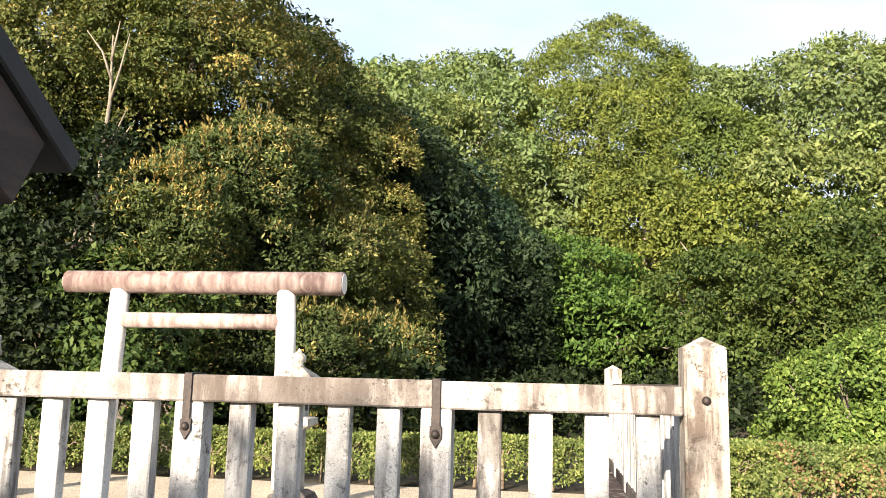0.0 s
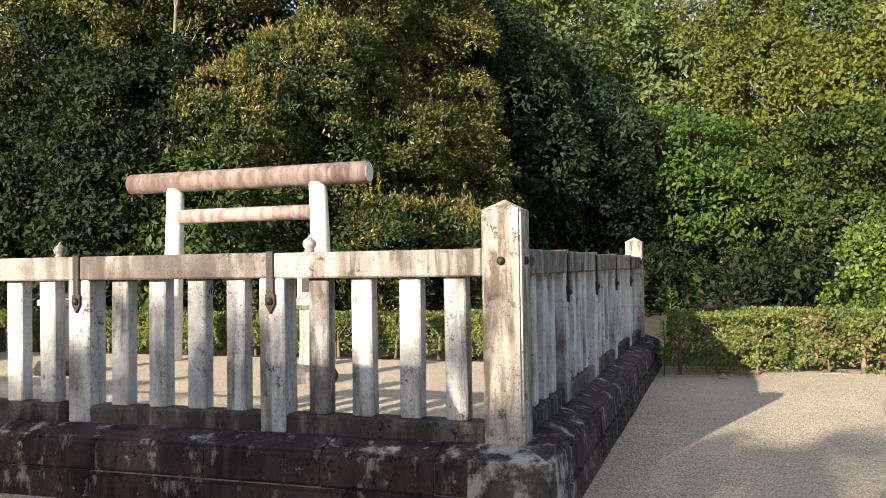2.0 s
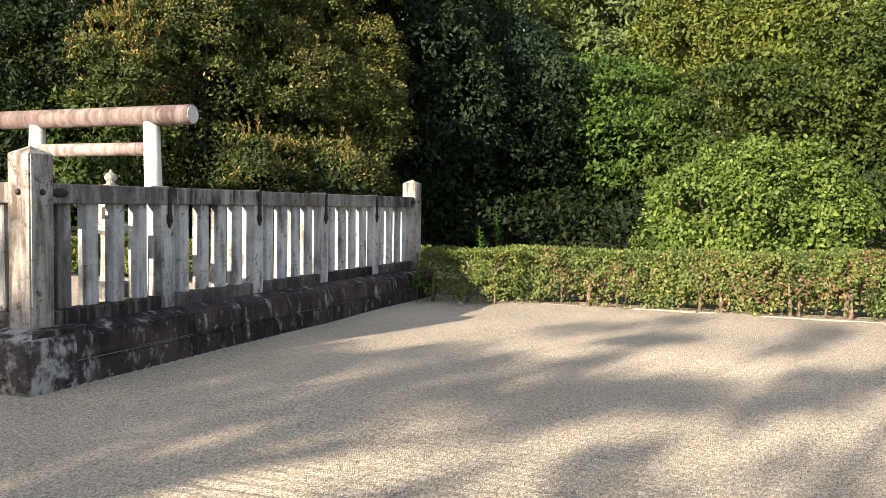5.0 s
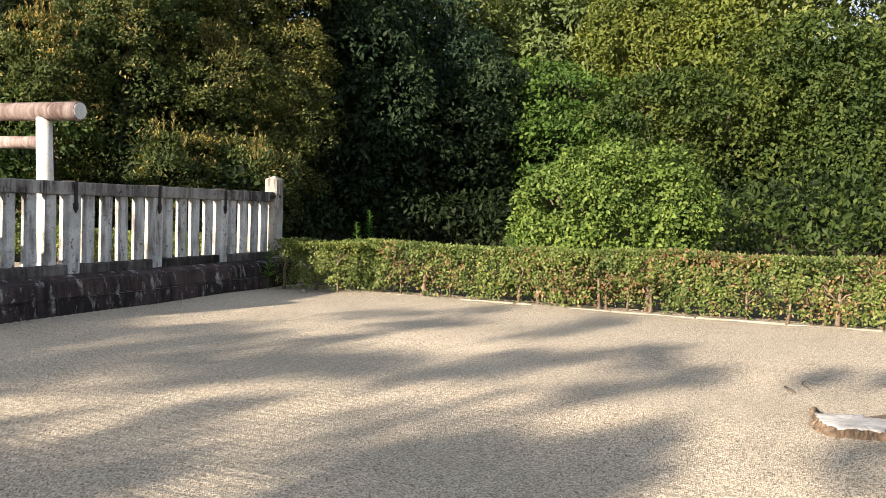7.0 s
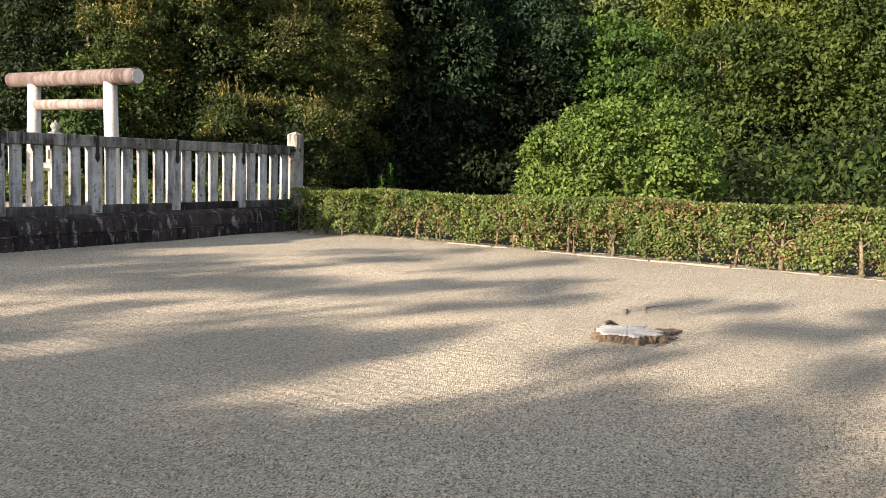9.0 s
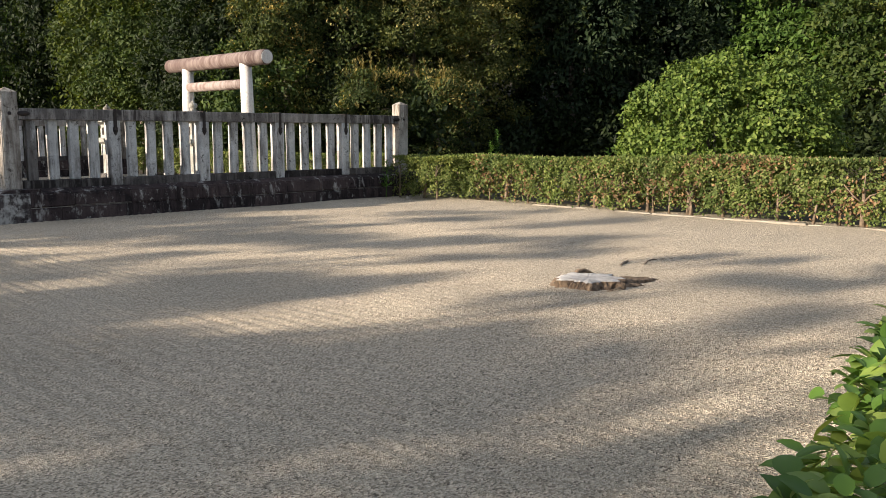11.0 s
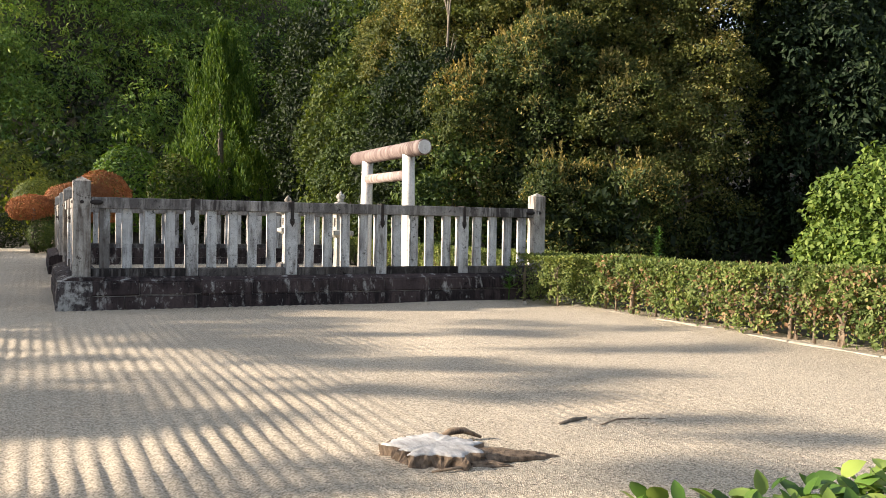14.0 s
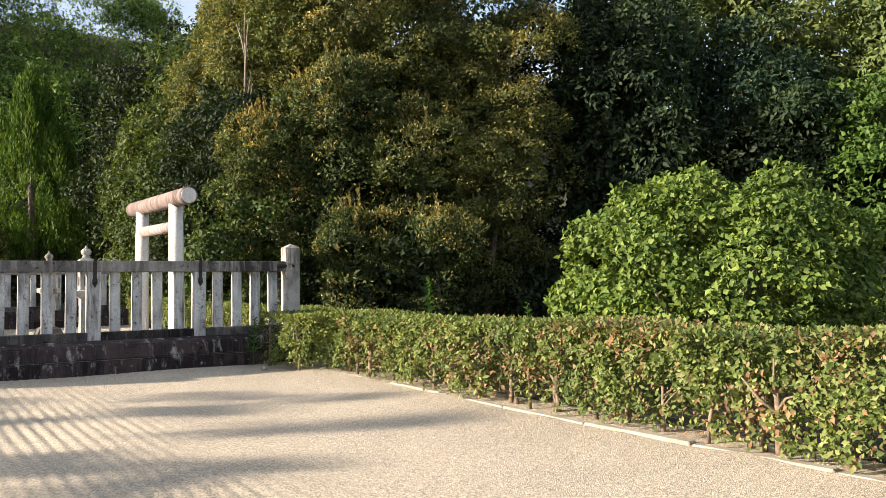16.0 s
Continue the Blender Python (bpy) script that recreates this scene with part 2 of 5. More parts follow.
LEAF = {
    "oak": leaf_material("oak_leaves", (0.032, 0.054, 0.014), (0.105, 0.135, 0.035), (0.28, 0.28, 0.09)),
    "tip": leaf_material("yellow_tipped_leaves", (0.022, 0.044, 0.012), (0.070, 0.105, 0.028), (0.22, 0.24, 0.08)),
    "gold": leaf_material("golden_young_foliage", (0.15, 0.13, 0.035), (0.35, 0.29, 0.085), (0.62, 0.52, 0.22), patch_scale=0.9),
    # dark and blue: leaf colour lowered to stand in for the wood's shade
    "dark": leaf_material("shade_darkened_green_leaves", (0.006, 0.014, 0.006), (0.019, 0.036, 0.012), (0.055, 0.080, 0.026)),
    "blue": leaf_material("blue_green_leaves", (0.012, 0.032, 0.016), (0.034, 0.066, 0.032), (0.090, 0.132, 0.058)),
    "pale": leaf_material("silvery_green_leaves", (0.059, 0.101, 0.029), (0.168, 0.231, 0.076), (0.302, 0.353, 0.151)),
    "fine": leaf_material("soft_green_leaves", (0.060, 0.095, 0.019), (0.150, 0.202, 0.043), (0.267, 0.310, 0.082), dry=(0.181, 0.138, 0.060), dry_at=0.78),
    "lime": leaf_material("lime_green_leaves", (0.050, 0.090, 0.015), (0.140, 0.188, 0.036), (0.27, 0.30, 0.072)),
    "layer": leaf_material("maple_leaves", (0.027, 0.077, 0.013), (0.090, 0.167, 0.029), (0.180, 0.270, 0.054)),
    "oak2": leaf_material("fresh_green_leaves", (0.020, 0.048, 0.011), (0.064, 0.106, 0.024), (0.160, 0.200, 0.050)),
    "cypress": leaf_material("cypress_sprays", (0.018, 0.060, 0.010), (0.082, 0.172, 0.026), (0.210, 0.315, 0.056), gloss=0.6),
    "bamboo": leaf_material("bamboo_leaves", (0.044, 0.110, 0.020), (0.182, 0.303, 0.055), (0.462, 0.550, 0.132), patch_scale=0.16),
    "bush": leaf_material("bright_bush_leaves", (0.038, 0.085, 0.016), (0.145, 0.225, 0.042), (0.38, 0.45, 0.12), patch_scale=1.3),
    "hedge": leaf_material("clipped_hedge_leaves", (0.036, 0.078, 0.016), (0.170, 0.225, 0.055), (0.46, 0.47, 0.18), patch_scale=1.6),
    "dead": leaf_material("dry_hedge_leaves", (0.10, 0.056, 0.034), (0.235, 0.155, 0.088), (0.42, 0.33, 0.20), gloss=0.7, see=0.2, patch_scale=3.0),
    "laurel": leaf_material("laurel_hedge_leaves", (0.036, 0.098, 0.019), (0.145, 0.258, 0.046), (0.46, 0.50, 0.12), gloss=0.34, see=0.25, patch_scale=3.0),
    "brown": leaf_material("russet_clipped_needles", (0.14, 0.055, 0.026), (0.33, 0.135, 0.060), (0.48, 0.23, 0.105), gloss=0.8, see=0.1),
    "straw": leaf_material("straw_shoots", (0.128, 0.120, 0.032), (0.288, 0.240, 0.080), (0.448, 0.376, 0.168), gloss=0.6),
    "weed": leaf_material("weed_leaves", (0.05, 0.13, 0.02), (0.12, 0.26, 0.042), (0.21, 0.36, 0.075)),
}


# ---- building helpers ----
def empty(name, m, label="", category="", group="", kind=""):
    ob = new(name)
    ob.matrix_world = m
    ob.empty_display_size = 0.1
    return tagged(ob, label, category, group, kind)


def mesh_of(name, bm, mat, smooth=False):
    me = bpy.data.meshes.new(name)
    bm.to_mesh(me)
    bm.free()
    me.materials.append(mat)
    if smooth:
        me.polygons.foreach_set("use_smooth", [True] * len(me.polygons))
    return me


def put(name, me, parent=None, m=None, label="", kind=""):
    ob = new(name, me)
    if parent is not None:
        ob.parent = parent
    if m is not None:
        ob.matrix_basis = m
    return tagged(ob, label, kind=kind)


def part(name, bm, mat, parent, label="", m=None, smooth=False):
    return put(name, mesh_of(name, bm, mat, smooth), parent, m, label)


def box(x0, x1, y0, y1, z0, z1, bevel=0.0, bm=None, segs=1):
    bm = bm or bmesh.new()
    made = bmesh.ops.create_cube(bm, size=1.0)["verts"]
    bmesh.ops.transform(bm, verts=made, matrix=Matrix.Translation(((x0 + x1) / 2, (y0 + y1) / 2, (z0 + z1) / 2)) @ Matrix.Diagonal((x1 - x0, y1 - y0, z1 - z0, 1)))
    if bevel:
        edges = list({e for v in made for e in v.link_edges})
        bmesh.ops.bevel(bm, geom=edges, offset=bevel, segments=segs, affect="EDGES", profile=0.5)
    return bm


def lathe(profile, segs=20, square=False):
    """A turned solid from (radius, height) pairs; square: four-sided."""
    bm = bmesh.new()
    k = 4 if square else segs
    turn = math.pi / 4 if square else 0
    rings = []
    for r, z in profile:
        r = max(r, 0.002) * (math.sqrt(2) if square else 1)
        rings.append([bm.verts.new((r * math.cos(turn + 2 * math.pi * i / k), r * math.sin(turn + 2 * math.pi * i / k), z)) for i in range(k)])
    for a, b in zip(rings, rings[1:]):
        for i in range(k):
            bm.faces.new((a[i], a[(i + 1) % k], b[(i + 1) % k], b[i]))
    bm.faces.new(list(reversed(rings[0])))
    bm.faces.new(rings[-1])
    return bm


def tube(points, radii, segs=8, bm=None):
    bm = bm or bmesh.new()
    rings = []
    pts = [Vector(p) for p in points]
    for i, p in enumerate(pts):
        d = (pts[min(i + 1, len(pts) - 1)] - pts[max(i - 1, 0)]).normalized()
        q = d.to_track_quat("Z", "Y")
        rings.append([bm.verts.new(p + q @ Vector((radii[i] * math.cos(2 * math.pi * k / segs), radii[i] * math.sin(2 * math.pi * k / segs), 0))) for k in range(segs)])
    for a, b in zip(rings, rings[1:]):
        for k in range(segs):
            bm.faces.new((a[k], a[(k + 1) % segs], b[(k + 1) % segs], b[k]))
    bm.faces.new(list(reversed(rings[0])))
    bm.faces.new(rings[-1])
    return bm


def leaves_mesh(name, pos, axis, normal, length, width, mat, fold=0.25, rich=False):
    """Folded leaf blades, one island each, at pos, pointing along axis."""
    k = len(pos)
    axis = axis / (np.linalg.norm(axis, axis=1, keepdims=True) + 1e-9)
    side = np.cross(normal, axis)
    side /= np.linalg.norm(side, axis=1, keepdims=True) + 1e-9
    up = np.cross(axis, side)
    L, W = np.asarray(length).reshape(-1, 1), np.asarray(width).reshape(-1, 1)
    if rich:
        rim = ((0.10, 0.26), (0.32, 0.47), (0.60, 0.46), (0.84, 0.24))
        rows = [pos] + [pos + axis * L * a + side * W * b + up * (W * fold * b - L * 0.20 * a * a) for a, b in rim]
        rows += [pos + axis * L - up * L * 0.24]
        rows += [pos + axis * L * a - side * W * b + up * (W * fold * b - L * 0.20 * a * a) for a, b in reversed(rim)]
        rows += [pos + axis * L * a - up * L * 0.20 * a * a for a, _ in rim]
        quads = [[0, 10, 1], [10, 11, 2, 1], [11, 12, 3, 2], [12, 13, 4, 3], [13, 5, 4], [0, 9, 10], [10, 9, 8, 11], [11, 8, 7, 12], [12, 7, 6, 13], [13, 6, 5]]
        nv = 14
    else:
        rows = [pos, pos + axis * L * 0.5 + side * W * 0.5 + up * W * fold, pos + axis * L, pos + axis * L * 0.5 - side * W * 0.5 + up * W * fold]
        quads = [[0, 2, 1], [0, 3, 2]]
        nv = 4
    verts = np.stack(rows, axis=1).reshape(-1, 3)
    flat = np.concatenate([np.array(q) for q in quads])
    counts = np.array([len(q) for q in quads])
    loops = (np.arange(k)[:, None] * nv + flat[None, :]).reshape(-1)
    totals = np.tile(counts, k)
    starts = np.concatenate([[0], np.cumsum(totals)[:-1]])
    me = bpy.data.meshes.new(name)
    me.vertices.add(len(verts))
    me.vertices.foreach_set("co", verts.astype(np.float32).reshape(-1))
    me.loops.add(len(loops))
    me.loops.foreach_set("vertex_index", loops.astype(np.int32))
    me.polygons.add(len(totals))
    me.polygons.foreach_set("loop_start", starts.astype(np.int32))
    me.update(calc_edges=True)
    if rich:
        me.polygons.foreach_set("use_smooth", [True] * len(totals))
    me.materials.append(mat)
    return me


RNG = np.random.default_rng(7)


def directions(k, low=-1.0):
    z = RNG.uniform(low, 1, k)
    a = RNG.uniform(0, 2 * np.pi, k)
    r = np.sqrt(np.maximum(0, 1 - z * z))
    return np.stack([r * np.cos(a), r * np.sin(a), z], axis=1)


def clumped(centre, radii, clumps, per, clump_r, flat=0.8, low=-0.6, inner=0.12, wooded=False):
    """Leaf places of a crown of many overlapping domed clumps, with the way out of each clump."""
    d = directions(clumps * 4, low)
    if wooded:
        d = d[(d[:, 1] < 0.35) | (d[:, 2] > 0.6)]
    chosen = [0]                       # spread the clumps over the hull
    far = np.linalg.norm(d - d[0], axis=1)
    for _ in range(clumps - 1):
        far2 = far * RNG.uniform(0.75, 1.0, len(far))
        i = int(np.argmax(far2))
        chosen.append(i)
        far = np.minimum(far, np.linalg.norm(d - d[i], axis=1))
    d = d[chosen]
    lobes = directions(6, -0.3)
    lob = np.max(d @ lobes.T, axis=1)
    reach = (0.58 + 0.42 * np.clip(lob, 0, 1) ** 2) * RNG.uniform(0.72, 1.10, clumps)
    cc = np.asarray(centre) + (d * reach[:, None] + RNG.normal(0, 0.09, d.shape)) * np.asarray(radii)
    size = clump_r * RNG.uniform(0.5, 1.4, clumps)
    idx = np.repeat(np.arange(clumps), per)
    out = directions(len(idx), -0.5) + d[idx] * 0.75
    out /= np.linalg.norm(out, axis=1, keepdims=True)
    rag = 0.74 + 0.36 * RNG.uniform(0, 1, len(idx)) ** 2
    pos = cc[idx] + out * (size[idx] * rag)[:, None] * np.array([1, 1, flat])
    k = int(len(idx) * inner)
    fill = directions(k, -0.9)
    pin = np.asarray(centre) + fill * np.asarray(radii) * RNG.uniform(0.45, 0.72, k)[:, None]
    return np.concatenate([pos, pin]), np.concatenate([out, fill])


def spread_ways(k, low, wooded):
    """Evenly spread outward directions; a wooded crown has none towards the hill behind it."""
    d = directions(k * 8 + 20, low)
    if wooded:
        d = d[(d[:, 1] < 0.30) | (d[:, 2] > 0.72)]
    chosen = [0]
    far = np.linalg.norm(d - d[0], axis=1)
    for _ in range(min(k, len(d)) - 1):
        i = int(np.argmax(far * RNG.uniform(0.75, 1.0, len(far))))
        chosen.append(i)
        far = np.minimum(far, np.linalg.norm(d - d[i], axis=1))
    return d[chosen]


def lobed(centre, radii, clump_r, cover, leaf_area, lobe=0.46, reach=(0.60, 0.80), low=-0.45, flat=0.8, wooded=True, core=0.25):
    """Leaf places of a crown of big rounded lobes, each of them domed clumps of leaves, with dark clefts between."""
    c, big = np.asarray(centre, float), np.asarray(radii, float)
    mean = big.mean()
    lr = mean * lobe
    d = spread_ways(max(6, int(3.1 * mean * mean / (lr * lr))), low, wooded)
    lc = c + d * big * RNG.uniform(*reach, len(d))[:, None]
    lrad = lr * RNG.uniform(0.72, 1.28, len(d))
    many = np.maximum(6, (2.5 * np.pi * lrad ** 2 / (clump_r ** 2 * 2.0)).astype(int))
    li = np.repeat(np.arange(len(d)), many)
    face = d + np.array([0.0, -0.30 if wooded else 0.0, 0.75])
    face /= np.linalg.norm(face, axis=1, keepdims=True)
    u = directions(len(li))
    dot = np.sum(u * face[li], axis=1)
    u = u - face[li] * (np.minimum(0, dot - 0.02) * 2)[:, None]
    u /= np.linalg.norm(u, axis=1, keepdims=True)
    cc = lc[li] + u * (lrad[li] * RNG.uniform(0.82, 1.08, len(li)))[:, None] * np.array([1, 1, 0.88])
    size = clump_r * RNG.uniform(0.6, 1.3, len(li))
    per = np.maximum(4, (cover * 2.0 * np.pi * size ** 2 / leaf_area).astype(int))
    ci = np.repeat(np.arange(len(li)), per)
    w = u + np.array([0, 0, 0.45])
    w /= np.linalg.norm(w, axis=1, keepdims=True)
    v = directions(len(ci))
    v = v - w[ci] * (np.minimum(0, np.sum(v * w[ci], axis=1) + 0.08) * 2)[:, None]
    v /= np.linalg.norm(v, axis=1, keepdims=True)
    pos = cc[ci] + v * (size[ci] * (0.70 + 0.40 * RNG.uniform(0, 1, len(ci)) ** 1.6))[:, None] * np.array([1, 1, flat])
    out = v * 0.7 + u[ci] * 0.45
    keep = np.ones(len(pos), bool)
    for k in range(len(d)):              # nothing grows inside a neighbouring lobe
        q = (pos - lc[k]) / np.array([1, 1, 0.88])
        keep &= (np.sum(q * q, axis=1) > (lrad[k] * 0.80) ** 2)
    if wooded:
        keep &= ~((out[:, 1] > 0.45) & (out[:, 2] < 0.5))
    pos, out = pos[keep], out[keep]
    k = int(core * 4 * np.pi * mean ** 2 * 0.5 / leaf_area * 0.5)
    fill = directions(k, -0.9)
    if wooded:
        fill[:, 1] = -np.abs(fill[:, 1])
    pin = c + fill * big * RNG.uniform(0.50, 0.72, k)[:, None]
    return np.concatenate([pos, pin]), np.concatenate([out, fill])


def leaf_set(name, pos, out, mat, length, width, hang=0.25, rich=False):
    k = len(pos)
    axis = out * 0.35 + RNG.normal(0, 0.75, (k, 3)) - np.array([0, 0, hang])
    nrm = out + RNG.normal(0, 0.27, (k, 3)) + np.array([0, -0.05, 0.22])
    if rich:                             # broad leaves lie flatter
        axis = out * 0.6 + RNG.normal(0, 0.7, (k, 3)) * np.array([1, 1, 0.4]) - np.array([0, 0, hang])
        nrm = out * 0.5 + RNG.normal(0, 0.32, (k, 3)) + np.array([0, 0, 0.9])
    s = RNG.uniform(0.65, 1.3, k)
    return leaves_mesh(name, pos, axis, nrm, length * s, width * s * RNG.uniform(0.8, 1.2, k), mat, rich=rich)


def ground_height(x, y):
    """Flat court; a wooded hill behind it, with a hollow in the middle; a far hill to the west."""
    start = 15.5 + 9.0 * math.exp(-((x - 0.5) / 6.0) ** 2) + 4.0 / (1 + math.exp(-(x - 4) / 2.0))
    rise = max(0.0, y - start)
    h = 0.24 * rise * rise / (rise + 5.0)
    west = max(0.0, -36 - x)
    h = max(h, 1.25 * west * west / (west + 10.0) * min(1, max(0, (y + 30) / 20)))
    return min(h, 27.0)


def trunk_for(x, y, z, r, parent, mat, lean=0.3):
    gz = ground_height(x, y) - 0.15
    top = z + r * 0.35
    bx, by = RNG.uniform(-lean, lean, 2)
    rad = max(0.07, 0.055 * r + 0.012 * (top - gz))
    pts = [(x + bx * (1 - t) + 0.08 * math.sin(5 * t + bx * 9), y + by * (1 - t), gz + (top - gz) * t) for t in (0, 0.08, 0.3, 0.55, 0.8, 1)]
    bm = tube(pts, [rad * 1.5, rad * 1.1, rad * 0.9, rad * 0.7, rad * 0.45, rad * 0.15], 9)
    for i in range(5):
        a = RNG.uniform(0, 6.28)
        t0 = RNG.uniform(0.45, 0.8)
        s = Vector((x + bx * (1 - t0), y + by * (1 - t0), gz + (top - gz) * t0))
        e = Vector((x + r * 0.75 * math.cos(a), y + r * 0.75 * math.sin(a), s.z + r * RNG.uniform(0.1, 0.6)))
        mid = s.lerp(e, 0.5) + Vector((0, 0, r * 0.08))
        tube([s, mid, e], [rad * 0.45, rad * 0.3, rad * 0.1], 6, bm)
    part("trunk", bm, mat, parent, smooth=True)


KIND = {  # words, leaf length, leaf width, clump size, hang, cover of leaves, lobe size
    "oak": ("evergreen oak with olive-gold leaf tips on the wooded slope", 0.120, 0.062, 0.36, 0.2, 1.05, 0.46),
    "tip": ("shrubby tree with straw-yellow shoots at the wood's edge", 0.125, 0.052, 0.26, -0.25, 1.15, 0.42),
    "dark": ("deep-green evergreen tree in the wood, leaf colour darkened for shade", 0.16, 0.085, 0.42, 0.3, 0.85, 0.44),
    "blue": ("blue-green camphor tree in the shaded hollow", 0.20, 0.085, 0.46, 0.7, 0.95, 0.40),
    "pale": ("silvery-green broadleaf tree on the sunny hillside", 0.23, 0.115, 0.52, 0.45, 0.95, 0.44),
    "fine": ("tall soft-green domed tree on the hillside", 0.19, 0.080, 0.42, 0.1, 1.0, 0.26),
    "lime": ("lime-green broadleaf tree on the hillside", 0.22, 0.115, 0.50, 0.3, 0.95, 0.50),
    "layer": ("maple with flat tiers of green sprays at the wood's edge", 0.17, 0.095, 0.62, 0.1, 0.62, 0.52),
    "oak2": ("fresh green broadleaf tree at the wood's edge", 0.160, 0.085, 0.40, 0.3, 0.95, 0.52),
}


# oak2 growth with the darkened leaves: shade painted into the foliage colour
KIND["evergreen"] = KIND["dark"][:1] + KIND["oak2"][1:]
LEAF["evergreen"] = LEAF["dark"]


def tree(kind, x, y, z, r, rz, bark=None, leaves=1.0, scale=1.0):
    words, length, width, clump_r, hang, cover, lobe = KIND[kind]
    length, width = length * scale * 1.12, width * scale * 1.12
    cover *= 0.28
    root = empty("broadleaf_tree", pose(0, 0, 0), words, "tree", "trees of the wood")
    clump_r *= 0.80 + 0.08 * r
    lobe = min(0.60, max(lobe * (1.25 - 0.09 * r), 0.20))
    area = 0.5 * length * width
    flat = 0.20 if kind == "layer" else 0.72
    reach = (0.74, 0.86) if kind == "fine" else (0.50, 0.95)
    pos, out = lobed((x, y, z), (r, r, rz), clump_r, cover * leaves, area, lobe, reach, -0.45, flat)
    gz = ground_height(x, y)
    if z - rz > gz + 0.4:                # lower boughs down to the ground
        mid, half = (gz + z) / 2, (z - gz) / 2
        spread = 1.0 if kind in ("tip", "oak2") else 0.78
        p2, o2 = lobed((x, y, mid), (r * spread, r * spread, half * 1.05), clump_r * 1.1, cover * leaves * 0.5, area, lobe * 0.9, reach, -0.8, flat, core=0.12)
        low = p2[:, 2] < z
        pos, out = np.concatenate([pos, p2[low]]), np.concatenate([out, o2[low]])
    if kind == "layer":
        out = out * np.array([1, 1, 0.4]) + np.array([0, -0.35, 0.75])
    above = pos[:, 2] > gz - 0.1
    pos, out = pos[above], out[above]
    if kind in ("oak", "tip"):           # golden young leaves on the tops of some clumps
        up = out[:, 2] / (np.linalg.norm(out, axis=1) + 1e-6)
        where = np.array([noise.noise((float(a) * 0.9, float(b) * 0.9, float(c) * 0.9)) for a, b, c in pos])
        tip = RNG.uniform(0, 1, len(pos)) < np.clip((0.06 if kind == "oak" else -0.04) + 0.95 * where + 0.42 * up, 0.0, 0.58)
        put("young_foliage", leaf_set("young_foliage", pos[tip], out[tip], LEAF["gold"], length * 0.9, width * 0.85, hang - 0.2), root, None, "golden young leaf tips", "stuff")
        pos, out = pos[~tip], out[~tip]
    put("crown", leaf_set("crown", pos, out, LEAF[kind], length, width, hang), root)
    if kind == "tip":                    # straw-coloured upright shoots in a few tufts
        d = directions(int(20 * r * r) + 10, 0.0)
        d[:, 1] = -np.abs(d[:, 1]) * 0.9
        tuft = np.array([noise.noise((float(a) * 2.2 + x, float(b) * 2.2 + y, float(c) * 2.2)) for a, b, c in d])
        d = d[tuft > 0.0]
        foot = np.array([x, y, z]) + d * np.array([r, r, rz]) * 1.0
        idx = np.repeat(np.arange(len(foot)), 26)
        t = RNG.uniform(0, 1, len(idx))
        a = RNG.uniform(0, 6.283, len(idx))
        lean = d[idx] * 0.45 + np.array([0, 0, 1.0])
        q = foot[idx] + lean * (t * 0.42)[:, None]
        ax = lean + np.stack([np.cos(a), np.sin(a), np.zeros(len(idx))], axis=1) * 0.7
        put("shoot_foliage", leaves_mesh("shoot_foliage", q, ax, d[idx] + RNG.normal(0, 0.4, ax.shape), RNG.uniform(0.09, 0.16, len(idx)), RNG.uniform(0.030, 0.045, len(idx)), LEAF["straw"]), root, None, "straw-coloured upright shoots", "stuff")
    trunk_for(x, y, z, r, root, bark or BARK)
    return root


# ---- ground ----
def grid_sheet(xs, ys, height):
    bm = bmesh.new()
    rows = [[bm.verts.new((x, y, height(x, y))) for x in xs] for y in ys]
    for a, b in zip(rows, rows[1:]):
        for i in range(len(xs) - 1):
            bm.faces.new((a[i], a[i + 1], b[i + 1], b[i]))
    return bm


def spaced(lo, hi, near_lo, near_hi, fine, coarse):
    v, out = lo, []
    while v < hi:
        out.append(v)
        v += fine if near_lo <= v < near_hi else coarse
    return out + [hi]


ground_bm = grid_sheet(spaced(-320, 320, -72, 40, 2.0, 20), spaced(-320, 320, -24, 72, 2.0, 20), lambda x, y: ground_height(x, y) - 0.05)
tagged(put("ground", mesh_of("ground", ground_bm, SOIL, True)), "dark leaf-littered soil of the wooded hill", "ground", kind="structure")


def gravel_height(x, y):
    """Gentle unevenness, and rake furrows along x that fade in and out."""
    h = 0.012 * noise.noise((x * 0.7, y * 0.7, 0)) + 0.05 * max(0.0, noise.noise((x * 1.3, 7.0, y * 0.5)) + 0.1) * math.exp(-((y - 12.28) / 0.22) ** 2) * (x > 1.6)
    if -1 < y < 11.9:
        ease = min(1.0, max(0.40, (x - 0.5) / 3.5)) if x > EAST_EDGE else 0.45
        ease *= min(1.0, max(0.12, (10.6 - y) / 2.6))
        worn = min(1.0, max(0.25, 0.70 + 1.1 * noise.noise((x * 0.33, y * 0.5, 4.0))))
        wave = math.sin(2 * math.pi * (y + 0.03 * noise.noise((x * 0.4, y * 0.2, 9.0))) / 0.117)
        h += 0.0115 * ease * worn * (wave if wave > 0 else -abs(wave) ** 1.6) + 0.0025 * noise.noise((x * 6, y * 14, 1))
        for gy, x0, x1, deep in ((2.64, 6.5, 11.4, 0.020), (3.56, 3.0, 10.6, 0.016), (3.44, 5.0, 9.0, 0.010)):
            if x0 < x < x1:
                h -= deep * math.exp(-((y - gy - 0.02 * noise.noise((x * 0.8, gy, 0.0))) / 0.032) ** 2) * min(1.0, max(0.0, 0.75 + noise.noise((x * 1.7, gy * 9, 3.0))))
    return h


